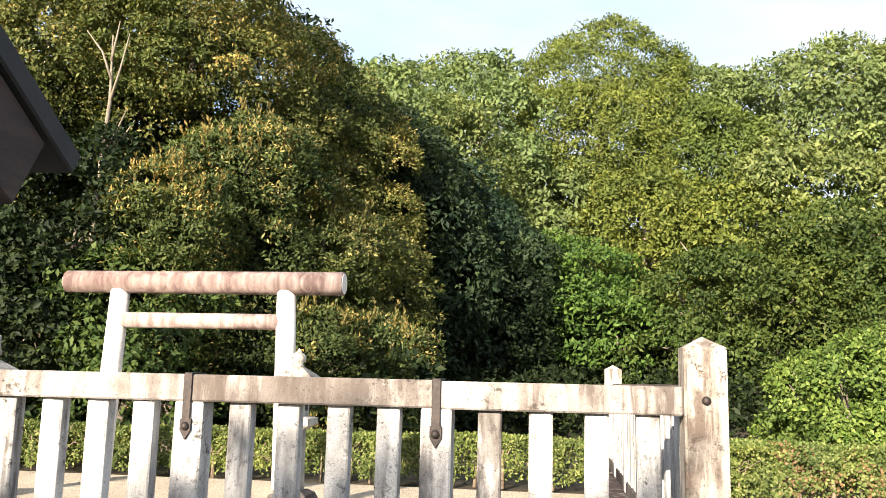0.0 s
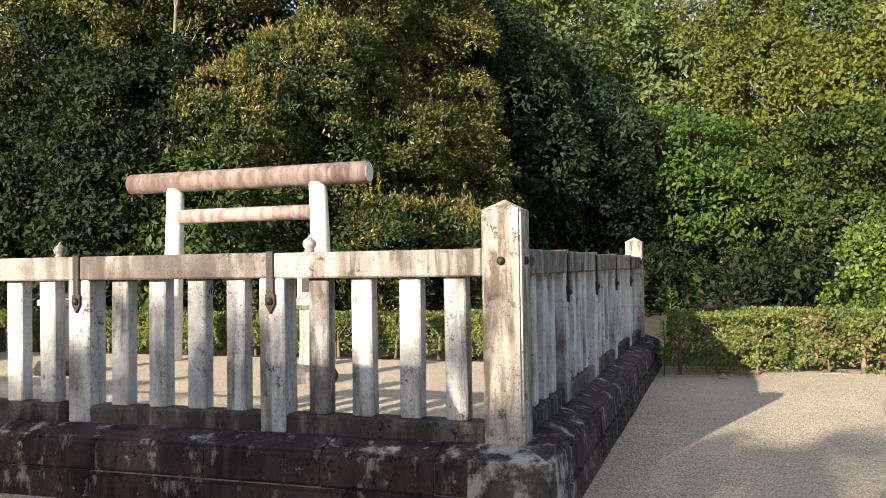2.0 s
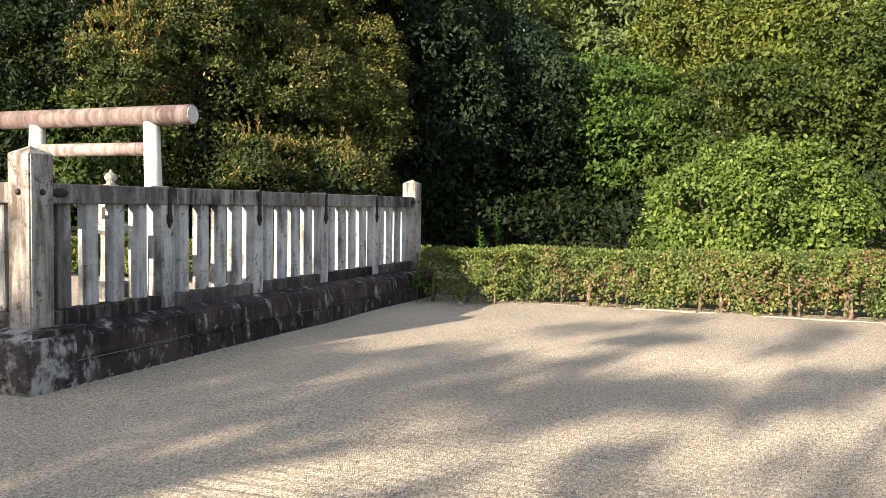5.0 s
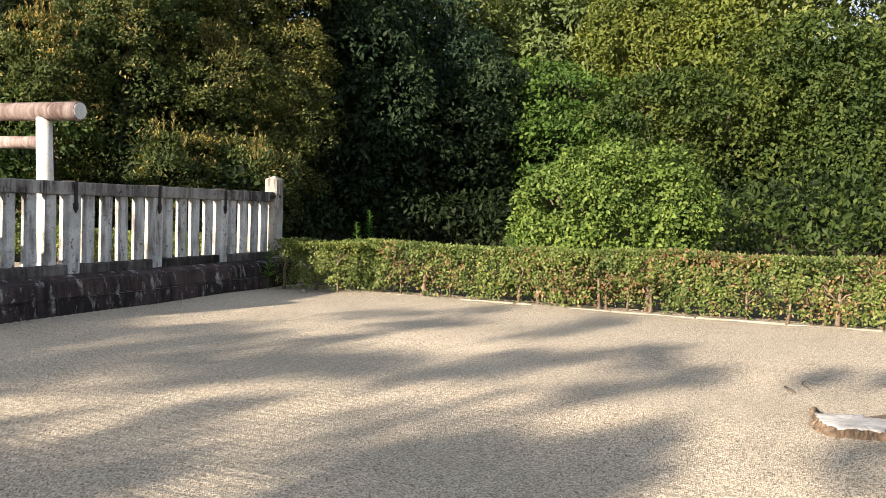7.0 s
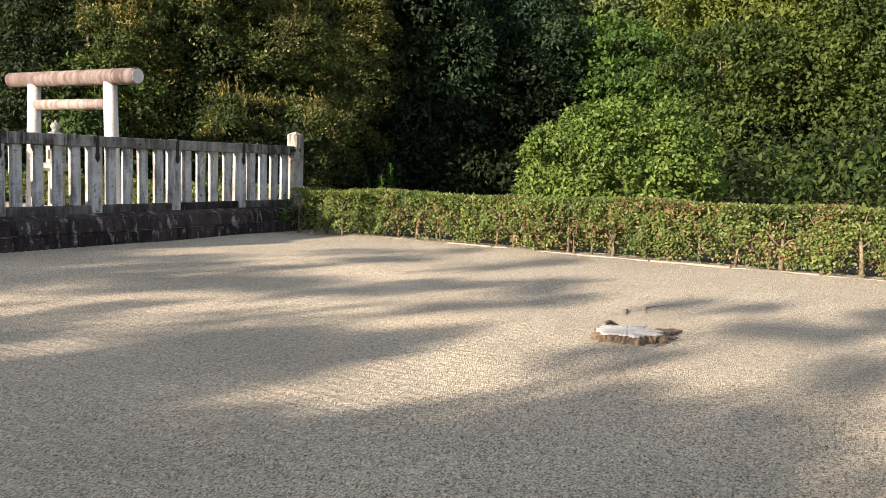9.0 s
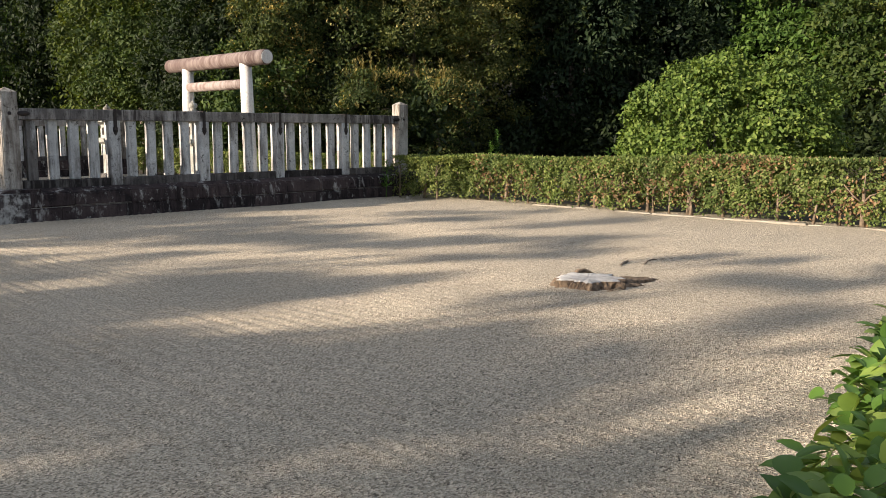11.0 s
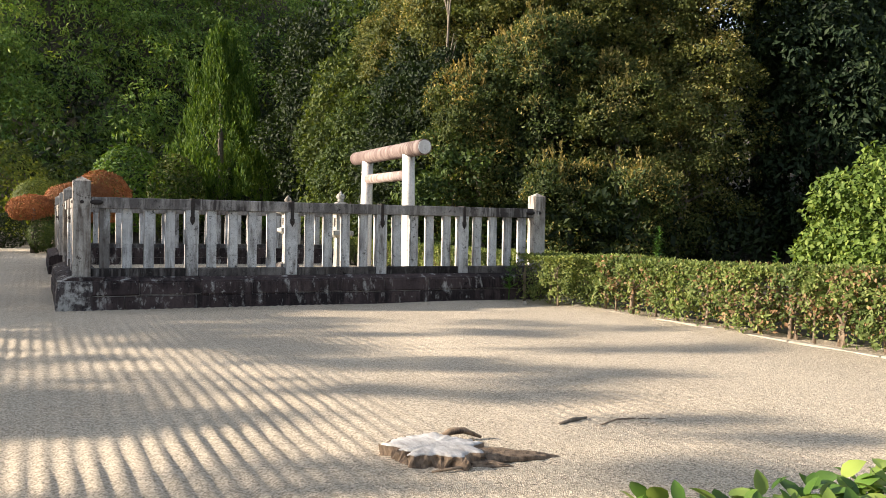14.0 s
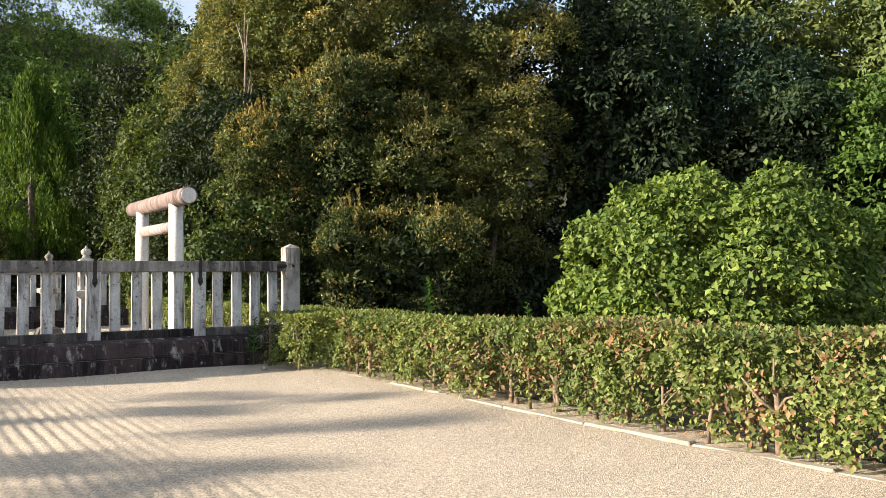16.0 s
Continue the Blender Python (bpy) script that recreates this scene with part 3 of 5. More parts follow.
EAST_EDGE = 1.0
gravel_xs = [-24 + 0.5 * i for i in range(50)] + [1.0 + 0.22 * i for i in range(60)] + [14.5 + 0.6 * i for i in range(11)]
gravel_ys = [-14 + 0.6 * i for i in range(21)] + [-1.6 + 0.0293 * i for i in range(462)] + [12.2, 12.6, 12.9]
gravel_bm = grid_sheet(gravel_xs, gravel_ys, gravel_height)
tagged(put("gravel_court", mesh_of("gravel_court", gravel_bm, GRAVEL, True)), "pale raked fine gravel court", "gravel", kind="structure")


def kerb_y(x):
    return 12.32 + 0.06 * math.sin(x * 0.55) + 0.10 * max(0, min(1, (x - 6) / 4))


kerb_root = empty("kerb", pose(0, 0, 0), "low pale concrete edging along the hedge", "kerb", kind="structure")
kx = 2.0
while kx < 13.0:
    ln = 0.62 if kx < 3 else 1.18
    ka = math.atan2(kerb_y(kx + ln) - kerb_y(kx), ln)
    part("kerb_stone", box(0.008, ln - 0.008, -0.05, 0.05, -0.06, 0.055, 0.012), KERB, kerb_root, m=pose(kx, kerb_y(kx), RNG.uniform(-0.042, -0.026), RNG.uniform(-2, 2), RNG.uniform(-0.6, 0.6), math.degrees(ka)))
    kx += ln

# ---- stone fence ----
EX, SY, NY = 0.835, 5.0, 12.55          # east line, south line, north line
WX = -11.34                             # west line
GATE_E, GATE_W = -3.71, -6.75
PLINTH, SILL, RAIL_LO, RAIL_HI = 0.45, 0.572, 1.43, 1.592

PICKET = mesh_of("picket", box(-0.068, 0.068, -0.055, 0.055, SILL - 0.004, RAIL_LO + 0.004, 0.010), STONE)
CLAMP_POST = mesh_of("post", box(-0.09, 0.09, -0.09, 0.09, PLINTH, RAIL_LO + 0.004, 0.012), STONE)


def cap_post():
    bm = box(-0.118, 0.118, -0.118, 0.118, PLINTH - 0.01, 1.81, 0.0)
    top = [v for v in bm.verts if v.co.z > 1.8]
    face = next(f for f in bm.faces if all(v in top for v in f.verts))
    apex = bmesh.ops.poke(bm, faces=[face])["verts"][0]
    apex.co.z = 1.876
    bmesh.ops.bevel(bm, geom=[e for e in bm.edges if abs(e.verts[0].co.z - e.verts[1].co.z) > 0.5], offset=0.014, segments=2, affect="EDGES")
    return mesh_of("corner_post", bm, POST_STONE)


CORNER = cap_post()


def strap_mesh():
    """Iron strap over the rail, with a pointed tongue on the post."""
    bm = box(-0.026, 0.026, -0.108, 0.10, RAIL_HI - 0.001, RAIL_HI + 0.012, 0.003)
    box(-0.026, 0.026, -0.109, -0.097, 1.32, RAIL_HI + 0.010, 0.003, bm)
    tip = [bm.verts.new(c) for c in ((-0.034, -0.109, 1.33), (0.034, -0.109, 1.33), (0.034, -0.109, 1.265), (0, -0.109, 1.205), (-0.034, -0.109, 1.265))]
    back = [bm.verts.new((v.co.x, -0.088, v.co.z)) for v in tip]
    bm.faces.new(list(reversed(tip)))
    bm.faces.new(back)
    for i in range(5):
        bm.faces.new((tip[i], tip[(i + 1) % 5], back[(i + 1) % 5], back[i]))
    bmesh.ops.recalc_face_normals(bm, faces=bm.faces)
    return mesh_of("strap", bm, IRON)


STRAP = strap_mesh()
BOLT = mesh_of("bolt", lathe([(0.0, 0.022), (0.014, 0.020), (0.024, 0.010), (0.026, 0.0), (0.026, -0.02)][::-1], 12), IRON, True)


def lug_mesh():
    bm = lathe([(0.046, -0.01), (0.046, 0.010), (0.034, 0.02)], 14)
    bmesh.ops.scale(bm, vec=(1.9, 0.8, 1), verts=bm.verts)
    return mesh_of("lug", bm, IRON, True)


LUG = lug_mesh()
FACE_OUT = pose(0, 0, 0, 90, 0, 0)


def fence_run(m, length, bays, first, last, words, rail_mat=None):
    """A run along local +x whose outer side faces local -y."""
    root = empty("stone_fence", m, words, "fence", "stone fences round the enclosure")
    step = length / bays
    for i in range(bays + 1):
        x = i * step
        end = (i == 0 and first) or (i == bays and last)
        if 0 < i < bays:
            put("post", CLAMP_POST, root, pose(x, 0, 0, 0, RNG.uniform(-0.3, 0.3), 0))
            strap = put("strap", STRAP, root, pose(x, 0, 0), "dark iron strap")
            put("bolt", BOLT, strap, pose(0, -0.109, 1.285) @ FACE_OUT)
        elif end:
            post = put("corner_post", CORNER, root, pose(x, 0, 0))
            put("bolt", BOLT, post, pose(0, -0.118, 1.515) @ FACE_OUT @ pose(0, 0, 0))
            side = 90 if i == bays else -90
            put("bolt", BOLT, post, pose(0, 0, 0, 0, 0, side) @ pose(0, -0.118, 1.515) @ FACE_OUT)
            for s in (-1, 1):
                if (s > 0 and i == 0) or (s < 0 and i == bays):
                    put("lug", LUG, root, pose(x + s * 0.19, -0.097, 1.515) @ FACE_OUT, "rusted iron lug")
        if i < bays:
            a = x + (0.118 if i == 0 else 0.0)
            b = x + step - (0.118 if i == bays - 1 else 0.0)
            rail = box(a + 0.002, b - 0.002, -0.096, 0.096, RAIL_LO, RAIL_HI, 0.010)
            part("rail", rail, rail_mat or RAIL_STONE, root, m=pose(0, 0, RNG.uniform(-0.004, 0.004)))
            a = x + (0.118 if i == 0 else 0.09)
            b = x + step - (0.118 if i == bays - 1 else 0.09)
            part("sill", box(a + 0.002, b - 0.002, -0.080, 0.080, PLINTH - 0.01, SILL, 0.012), SILL_STONE, root)
            for k in range(1, 5):
                put("picket", PICKET, root, pose(x + step * k / 5 + RNG.uniform(-0.006, 0.006), 0.012, 0, RNG.uniform(-0.4, 0.4), RNG.uniform(-0.4, 0.4), RNG.uniform(-1.5, 1.5)))
    return root


fence_run(pose(EX, SY, 0, 0, 0, 90), NY - SY, 5, True, True, "long weathered granite picket fence with dark stained rails", DARK_RAIL)
fence_run(pose(GATE_E, SY, 0), EX - GATE_E, 3, True, False, "sunlit granite picket fence beside the gate, with iron straps")
fence_run(pose(WX, SY, 0), GATE_W - WX, 3, True, True, "granite picket fence on the far side of the gate")
fence_run(pose(WX, NY, 0, 0, 0, -90), NY - SY, 5, True, False, "far granite picket fence seen across the enclosure")


def block(length, z0, z1, face_lo, face_hi, back, top_rise=0.0):
    """A plinth stone along local x; its face leans back and its top slopes up to the fence."""
    bm = bmesh.new()
    prof = [(-face_lo, z0), (-face_hi, z1), (-0.125, z1 + top_rise), (back, z1 + top_rise), (back, z0)]
    ends = [[bm.verts.new((x, y, z)) for y, z in prof] for x in (0.004, length - 0.004)]
    k = len(prof)
    for i in range(k):
        bm.faces.new((ends[0][i], ends[0][(i + 1) % k], ends[1][(i + 1) % k], ends[1][i]))
    bm.faces.new(list(reversed(ends[0])))
    bm.faces.new(ends[1])
    bmesh.ops.recalc_face_normals(bm, faces=bm.faces)
    bmesh.ops.bevel(bm, geom=[e for e in bm.edges if abs(e.verts[0].co.x - e.verts[1].co.x) > 0.1 and e.verts[0].co.y < -0.2], offset=0.018, segments=2, affect="EDGES")
    return bm


def plinth_run(m, x0, x1, words):
    root = empty("stone_plinth", m, words, "plinth", "plinths under the fences")
    for z0, z1, lo, hi, rise, unit, off in ((-0.08, 0.19, 0.335, 0.327, 0.0, 0.93, 0.36), (0.196, 0.395, 0.322, 0.305, 0.06, 0.78, 0.0)):
        x = x0
        first = True
        while x < x1 - 0.02:
            ln = min((unit - off) if first and off else unit * RNG.uniform(0.88, 1.12), x1 - x)
            if x1 - x - ln < 0.25:
                ln = x1 - x
            part("stone_block", block(ln, z0, z1, lo, hi, 0.30, rise), PLINTH_STONE, root, m=pose(x, RNG.uniform(-0.004, 0.004), RNG.uniform(-0.003, 0.003)))
            x += ln
            first = False
    part("mortar", box(x0 + 0.01, x1 - 0.01, -0.300, 0.28, -0.08, 0.375), MORTAR, root, "pale mortar in the joints")
    return root


plinth_run(pose(EX, SY, 0, 0, 0, 90), -0.02, NY - SY + 0.30, "blackened two-course stone plinth with white lichen")
plinth_run(pose(GATE_E, SY, 0), 0.20, EX - GATE_E + 0.28, "blackened stone plinth under the front fence")
plinth_run(pose(WX, SY, 0), -0.28, GATE_W - WX - 0.20, "blackened stone plinth beyond the gate")
plinth_run(pose(WX, NY, 0, 0, 0, -90), -0.3, NY - SY, "blackened stone plinth on the far side")
# the big weathered corner stone
corner_stone = empty("corner_stone", pose(0, 0, 0), "lichen-whitened corner stone of the plinth", "plinth")
CORNER_STONE_MAT = stone_material("lichened_corner_stone", (0.115, 0.095, 0.092), (0.010, 0.008, 0.009), 0.60, 0.95, 0.47, (7, 7, 5.5))


def corner_block(z0, z1, lo, hi, rise, size):
    bm = bmesh.new()
    low = [bm.verts.new(c) for c in ((EX - size, SY - lo, z0), (EX + lo, SY - lo, z0), (EX + lo, SY + size, z0), (EX - size, SY + size, z0))]
    top = [bm.verts.new(c) for c in ((EX - size, SY - hi, z1), (EX + hi, SY - hi, z1), (EX + hi, SY + size, z1), (EX - size, SY + size, z1 + rise))]
    ins = [bm.verts.new(c) for c in ((EX - size, SY - 0.125, z1 + rise), (EX + 0.125, SY - 0.125, z1 + rise), (EX + 0.125, SY + size, z1 + rise))]
    for i in range(2):
        bm.faces.new((low[i], low[i + 1], top[i + 1], top[i]))
        bm.faces.new((top[i], top[i + 1], ins[i + 1], ins[i]))
    bm.faces.new((low[2], low[3], top[3], ins[2], top[2]))
    bm.faces.new((low[3], low[0], top[0], ins[0], top[3]))
    bm.faces.new((ins[0], ins[1], ins[2], top[3]))
    bm.faces.new(list(reversed(low)))
    bmesh.ops.recalc_face_normals(bm, faces=bm.faces)
    bmesh.ops.bevel(bm, geom=[e for e in bm.edges if e.verts[0].co.x > EX + 0.2 and e.verts[1].co.x > EX + 0.2 and abs(e.verts[0].co.z - e.verts[1].co.z) > 0.1], offset=0.03, segments=2, affect="EDGES")
    return bm


part("upper_stone", corner_block(0.192, 0.400, 0.330, 0.312, 0.060, 0.16), CORNER_STONE_MAT, corner_stone)
part("lower_stone", corner_block(-0.08, 0.190, 0.342, 0.334, 0.0, 0.16), CORNER_STONE_MAT, corner_stone)

# ---- gate between the front fences ----
gate = empty("iron_gate", pose((GATE_E + GATE_W) / 2, SY + 0.02, 0), "closed dark double gate between the gate posts", "gate")
half = (GATE_E - GATE_W) / 2 - 0.16
for s in (-1, 1):
    leaf = part("gate_leaf", box(0.03, half, -0.02, 0.02, 1.28, 1.33, 0.004), IRON, gate, m=pose(0, 0, 0, 0, 0, 0 if s > 0 else 180))
    part("panel", box(0.03, half, -0.016, 0.016, 0.10, 1.05, 0.004), TIMBER, leaf)
    part("stile", box(0.03, 0.08, -0.025, 0.025, 0.06, 1.40, 0.004), IRON, leaf)
    part("stile", box(half - 0.05, half, -0.025, 0.025, 0.06, 1.40, 0.004), IRON, leaf)
    for k in range(9):
        xb = 0.14 + (half - 0.28) * k / 8
        part("bar", box(xb - 0.010, xb + 0.010, -0.010, 0.010, 1.05, 1.28), IRON, leaf)
part("latch", box(-0.16, 0.16, -0.06, -0.02, 1.08, 1.13, 0.008), KERB, gate, "grey metal latch")
part("threshold", box(-half, half, -0.15, 0.15, -0.03, 0.05, 0.01), SILL_STONE, gate)

# ---- torii ----
torii = empty("torii", pose(-5.30, 12.1, 0), "plain shrine gate of pale concrete with rust-stained beams", "torii gate")


def post_bm(lean):
    bm = lathe([(0.168, -0.05), (0.165, 0.0), (0.158, 0.9), (0.150, 1.9), (0.142, 2.86)], 28)
    bmesh.ops.transform(bm, verts=bm.verts, matrix=Matrix(((1, 0, lean, 0), (0, 1, 0, 0), (0, 0, 1, 0), (0, 0, 0, 1))))
    return bm


part("pillar", post_bm(-0.035), TORII_POST, torii, "whitewashed pillar", pose(1.42, 0, 0), True)
part("pillar", post_bm(0.035), TORII_POST, torii, "whitewashed pillar", pose(-1.42, 0, 0), True)
beam = lathe([(0.150, -2.20), (0.170, -2.192), (0.173, 0.0), (0.176, 2.192), (0.156, 2.20)], 30)
top_beam = part("top_beam", beam, TORII_BEAM, torii, "rust-stained round top beam", pose(0, 0, 2.975, 0, 90, 0), True)
part("beam_end", lathe([(0.154, 0.0), (0.154, 0.006), (0.146, 0.010)], 28), TORII_POST, top_beam, "white painted beam end", pose(0, 0, 2.198))
part("beam_end", lathe([(0.148, 0.0), (0.148, 0.006), (0.140, 0.010)], 28), TORII_POST, top_beam, "white painted beam end", pose(0, 0, -2.209))
part("tie_beam", lathe([(0.118, -1.40), (0.118, 1.40)], 24), TORII_TIE, torii, "rust-stained round tie beam", pose(0, 0, 2.395, 0, 90, 0), True)


# ---- stone lanterns ----
def stone_lantern(x, y):
    root = empty("stone_lantern", pose(x, y, 0), "small grey granite lantern beside the shrine gate", "stone lantern", "pair of stone lanterns")
    part("base", lathe([(0.25, -0.02), (0.27, 0.08), (0.22, 0.20), (0.15, 0.24)], square=True), SILL_STONE, root)
    part("shaft", lathe([(0.115, 0.23), (0.105, 0.6), (0.105, 0.98)], square=True), LANTERN_STONE, root)
    part("platform", lathe([(0.12, 0.96), (0.22, 1.02), (0.22, 1.10), (0.15, 1.12)], square=True), LANTERN_STONE, root)
    box_part = part("light_box", lathe([(0.125, 1.11), (0.125, 1.45)], square=True), LANTERN_STONE, root)
    # the box is solid; thin dark plates imitate the shade inside its windows
    for s in range(4):
        part("opening", box(-0.055, 0.055, -0.128, -0.122, 1.19, 1.37), IRON, box_part, "dark plate painted in for the shaded window opening", pose(0, 0, 0, 0, 0, 90 * s))
    part("roof", lathe([(0.12, 1.44), (0.27, 1.50), (0.275, 1.55), (0.20, 1.62), (0.09, 1.70), (0.06, 1.72)], square=True), LANTERN_STONE, root)
    part("finial", lathe([(0.05, 1.71), (0.075, 1.735), (0.055, 1.755), (0.085, 1.79), (0.095, 1.83), (0.075, 1.87), (0.03, 1.905), (0.008, 1.945)], 18), LANTERN_STONE, root, smooth=True)
    return root


lantern = stone_lantern(-3.15, 10.2)
copy_thing(lantern, pose(-7.26, 10.2, 0))


# ---- hedges ----
def hedge(words, path, width, height, per_m, length, width_leaf, mat, rich=False, stems=True, name="hedge", grow=0.0, dead=0.0):
    """A clipped hedge along a path of (x, y), as leaves on a boxy hull with a hollow inside, and bare stems below."""
    root = empty(name, pose(0, 0, 0), words, "hedge")
    allp, allo = [], []
    for (xa, ya), (xb, yb) in zip(path, path[1:]):
        ln = math.hypot(xb - xa, yb - ya)
        k = int(per_m * ln)
        t = RNG.uniform(0, 1, k)
        ux, uy = (xb - xa) / ln, (yb - ya) / ln
        # around the profile: front, top, back
        s = RNG.uniform(0, 1, k)
        f = height / (2 * height + width)
        front, back = s < f * 1.45, s > 1 - f * 0.35
        top = ~(front | back)
        off = np.where(front, -width / 2, np.where(back, width / 2, RNG.uniform(-0.5, 0.5, k) * width))
        low = 0.05
        zz = np.where(top, height, low + (height - low) * RNG.uniform(0, 1, k) ** 0.8)
        px, py = xa + ux * ln * t, ya + uy * ln * t
        wob = np.array([noise.noise((float(a) * 1.6, float(c) * 2.2, float(b))) for a, b, c in zip(px, py, zz)])
        wob2 = np.array([noise.noise((float(a) * 0.6, 3.3, float(b))) for a, b in zip(px, py)])
        pit = np.array([noise.noise((float(a) * 5.5, float(c) * 6.5, float(b) + 7.0)) for a, b, c in zip(px, py, zz)])
        depth = np.abs(RNG.normal(0, 0.045, k)) - 0.08 * wob - 0.16 * pit
        off = off - np.sign(off) * np.where(top, 0, depth)
        off = off - np.sign(off) * np.clip(zz / height - 0.86, 0, 1) * 0.5 * (~top) * width * 0.4
        zz = zz - np.where(top, np.abs(RNG.normal(0, 0.03, k)), 0) + 0.05 * wob2 * zz / height + np.where(top, 0.03 * wob, 0)
        zz = zz * (1 + grow * np.clip((px - 5.5) / 5.5, 0, 1))
        pos = np.stack([px - uy * off, py + ux * off, zz], axis=1)
        out = np.stack([-uy * np.sign(off), ux * np.sign(off), np.zeros(k)], axis=1)
        out[top] = (0, 0, 1)
        # thin places near the foot
        thin = (((wob < -0.10) & (zz < height * 0.55)) | (wob < -0.30) | (pit < -0.22)) & (RNG.uniform(0, 1, k) < 0.75) & front
        allp.append(pos[~thin])
        allo.append(out[~thin])
        inn = int(k * 0.30)
        ti = RNG.uniform(0, 1, inn)
        oi = RNG.uniform(-0.36, 0.36, inn) * width
        allp.append(np.stack([xa + ux * ln * ti - uy * oi, ya + uy * ln * ti + ux * oi, RNG.uniform(0.1, height * 0.92, inn)], axis=1))
        allo.append(directions(inn))
        if stems:
            for i in range(max(1, int(ln / 0.42))):
                d = (i + RNG.uniform(0.2, 0.8)) * 0.42
                o = RNG.uniform(-0.44, -0.28) * width
                bx, by = xa + ux * d - uy * o, ya + uy * d + ux * o
                r = RNG.uniform(0.012, 0.032)
                h = height * RNG.uniform(0.5, 0.8)
                a, b = RNG.uniform(-0.08, 0.08, 2)
                stem_bm = bmesh.new()
                tube([(bx, by, -0.03), (bx + a * 0.4, by + b * 0.3, h * 0.5), (bx + a, by + b, h)], [r * 1.5, r, r * 0.6], 6, stem_bm)
                for _ in range(3):
                    q = RNG.uniform(-0.22, 0.22, 3)
                    z0 = h * RNG.uniform(0.4, 0.95)
                    tube([(bx + a * 0.6, by + b * 0.6, z0), (bx + a + q[0] * 0.6, by + b + q[1] * 0.3 - 0.03, z0 + 0.1), (bx + a + q[0] * 1.3, by + b + q[1] * 0.5 - 0.05, z0 + 0.10 + abs(q[2]))], [r * 0.5, r * 0.4, r * 0.2], 5, stem_bm)
                part("stem", stem_bm, TWIG, root, smooth=True)
    pos, out = np.concatenate(allp), np.concatenate(allo)
    if dead:                             # browned leaves in patches and runs
        brown = np.array([noise.noise((float(a) * 1.15, 2.0, float(c) * 1.6)) + 0.6 * noise.noise((float(a) * 4.5, 6.0, float(c) * 3.0)) for a, c in pos[:, [0, 2]]])
        brown = (RNG.uniform(0, 1, len(pos)) < np.clip((brown + 0.12) * 0.75, 0.05, dead)) & (pos[:, 0] > 3.0)
        put("dead_foliage", leaf_set("dead_foliage", pos[brown], out[brown], LEAF["dead"], length, width_leaf, 0.3, rich), root, None, "browned and reddish dry leaves", "stuff")
        pos, out = pos[~brown], out[~brown]
    put("foliage", leaf_set("foliage", pos, out, mat, length, width_leaf, 0.15, rich), root)
    return root


front_hedge = hedge("clipped hedge with browned tips and bare stems along the gravel", [(2.3, 12.92), (5.0, 12.84), (8.0, 12.96), (11.0, 12.99), (14.5, 13.03)], 1.12, 0.80, 4600, 0.058, 0.032, LEAF["hedge"], grow=0.16, dead=0.35)
hedge("thick rounded green end of the clipped hedge by the fence", [(1.28, 12.42), (2.75, 12.55)], 1.25, 0.80, 6500, 0.046, 0.026, LEAF["hedge"])
hedge("low clipped hedge behind the shrine gate", [(-12.5, 13.55), (-6.0, 13.6), (0.7, 13.65)], 0.8, 0.72, 3200, 0.055, 0.030, LEAF["hedge"])
hedge("low broad-leaved laurel hedge at the edge of the gravel", [(13.22, 1.9), (12.93, 3.6), (12.75, 5.0), (12.64, 6.6)], 0.62, 0.72, 2200, 0.057, 0.036, LEAF["laurel"], rich=True)

for sx, sh, lean in ((6.10, 0.50, -0.05), (6.64, 0.62, 0.10), (7.30, 0.46, -0.06), (9.62, 0.50, -0.03)):
    bm = tube([(sx, 12.56, -0.05), (sx + lean * 0.2, 12.54, sh * 0.35), (sx - lean * 0.3, 12.55, sh * 0.7), (sx + lean, 12.58, sh)], [0.042, 0.028, 0.026, 0.014], 9)
    tube([(sx, 12.55, sh * 0.55), (sx + lean * 1.2, 12.52, sh * 0.8), (sx + lean * 2.4, 12.52, sh * 0.86)], [0.018, 0.013, 0.005], 7, bm)
    for v in bm.verts:
        v.co += Vector((noise.noise(v.co * 14), noise.noise(v.co * 14 + Vector((5, 0, 0))), 0)) * 0.02
    part("stem", bm, TWIG, front_hedge, smooth=True)

# ---- round bush ----
bush = empty("round_bush", pose(0, 0, 0), "big bright green rounded bush behind the hedge", "bush")
bpos, bout = lobed((5.76, 16.9, 1.06), (1.86, 1.9, 1.50), 0.27, 0.55, 0.5 * 0.095 * 0.058, 0.34, (0.62, 0.84), -0.7, 0.8, False, 0.35)
bpos[:, 0] += 0.10 * bpos[:, 2]
keep = bpos[:, 2] > 0.05
put("foliage", leaf_set("foliage", bpos[keep], bout[keep], LEAF["bush"], 0.095, 0.058, 0.25), bush)
for i in range(9):
    a = i * 0.7
    stems_bm = tube([(5.6 + 0.15 * math.cos(a), 16.9 + 0.15 * math.sin(a), -0.05), (5.6 + 0.6 * math.cos(a), 16.9 + 0.6 * math.sin(a), 0.9), (5.6 + 1.3 * math.cos(a), 16.9 + 1.3 * math.sin(a), 1.9)], [0.05, 0.035, 0.012], 6)
    part("stem", stems_bm, BARK, bush, smooth=True)

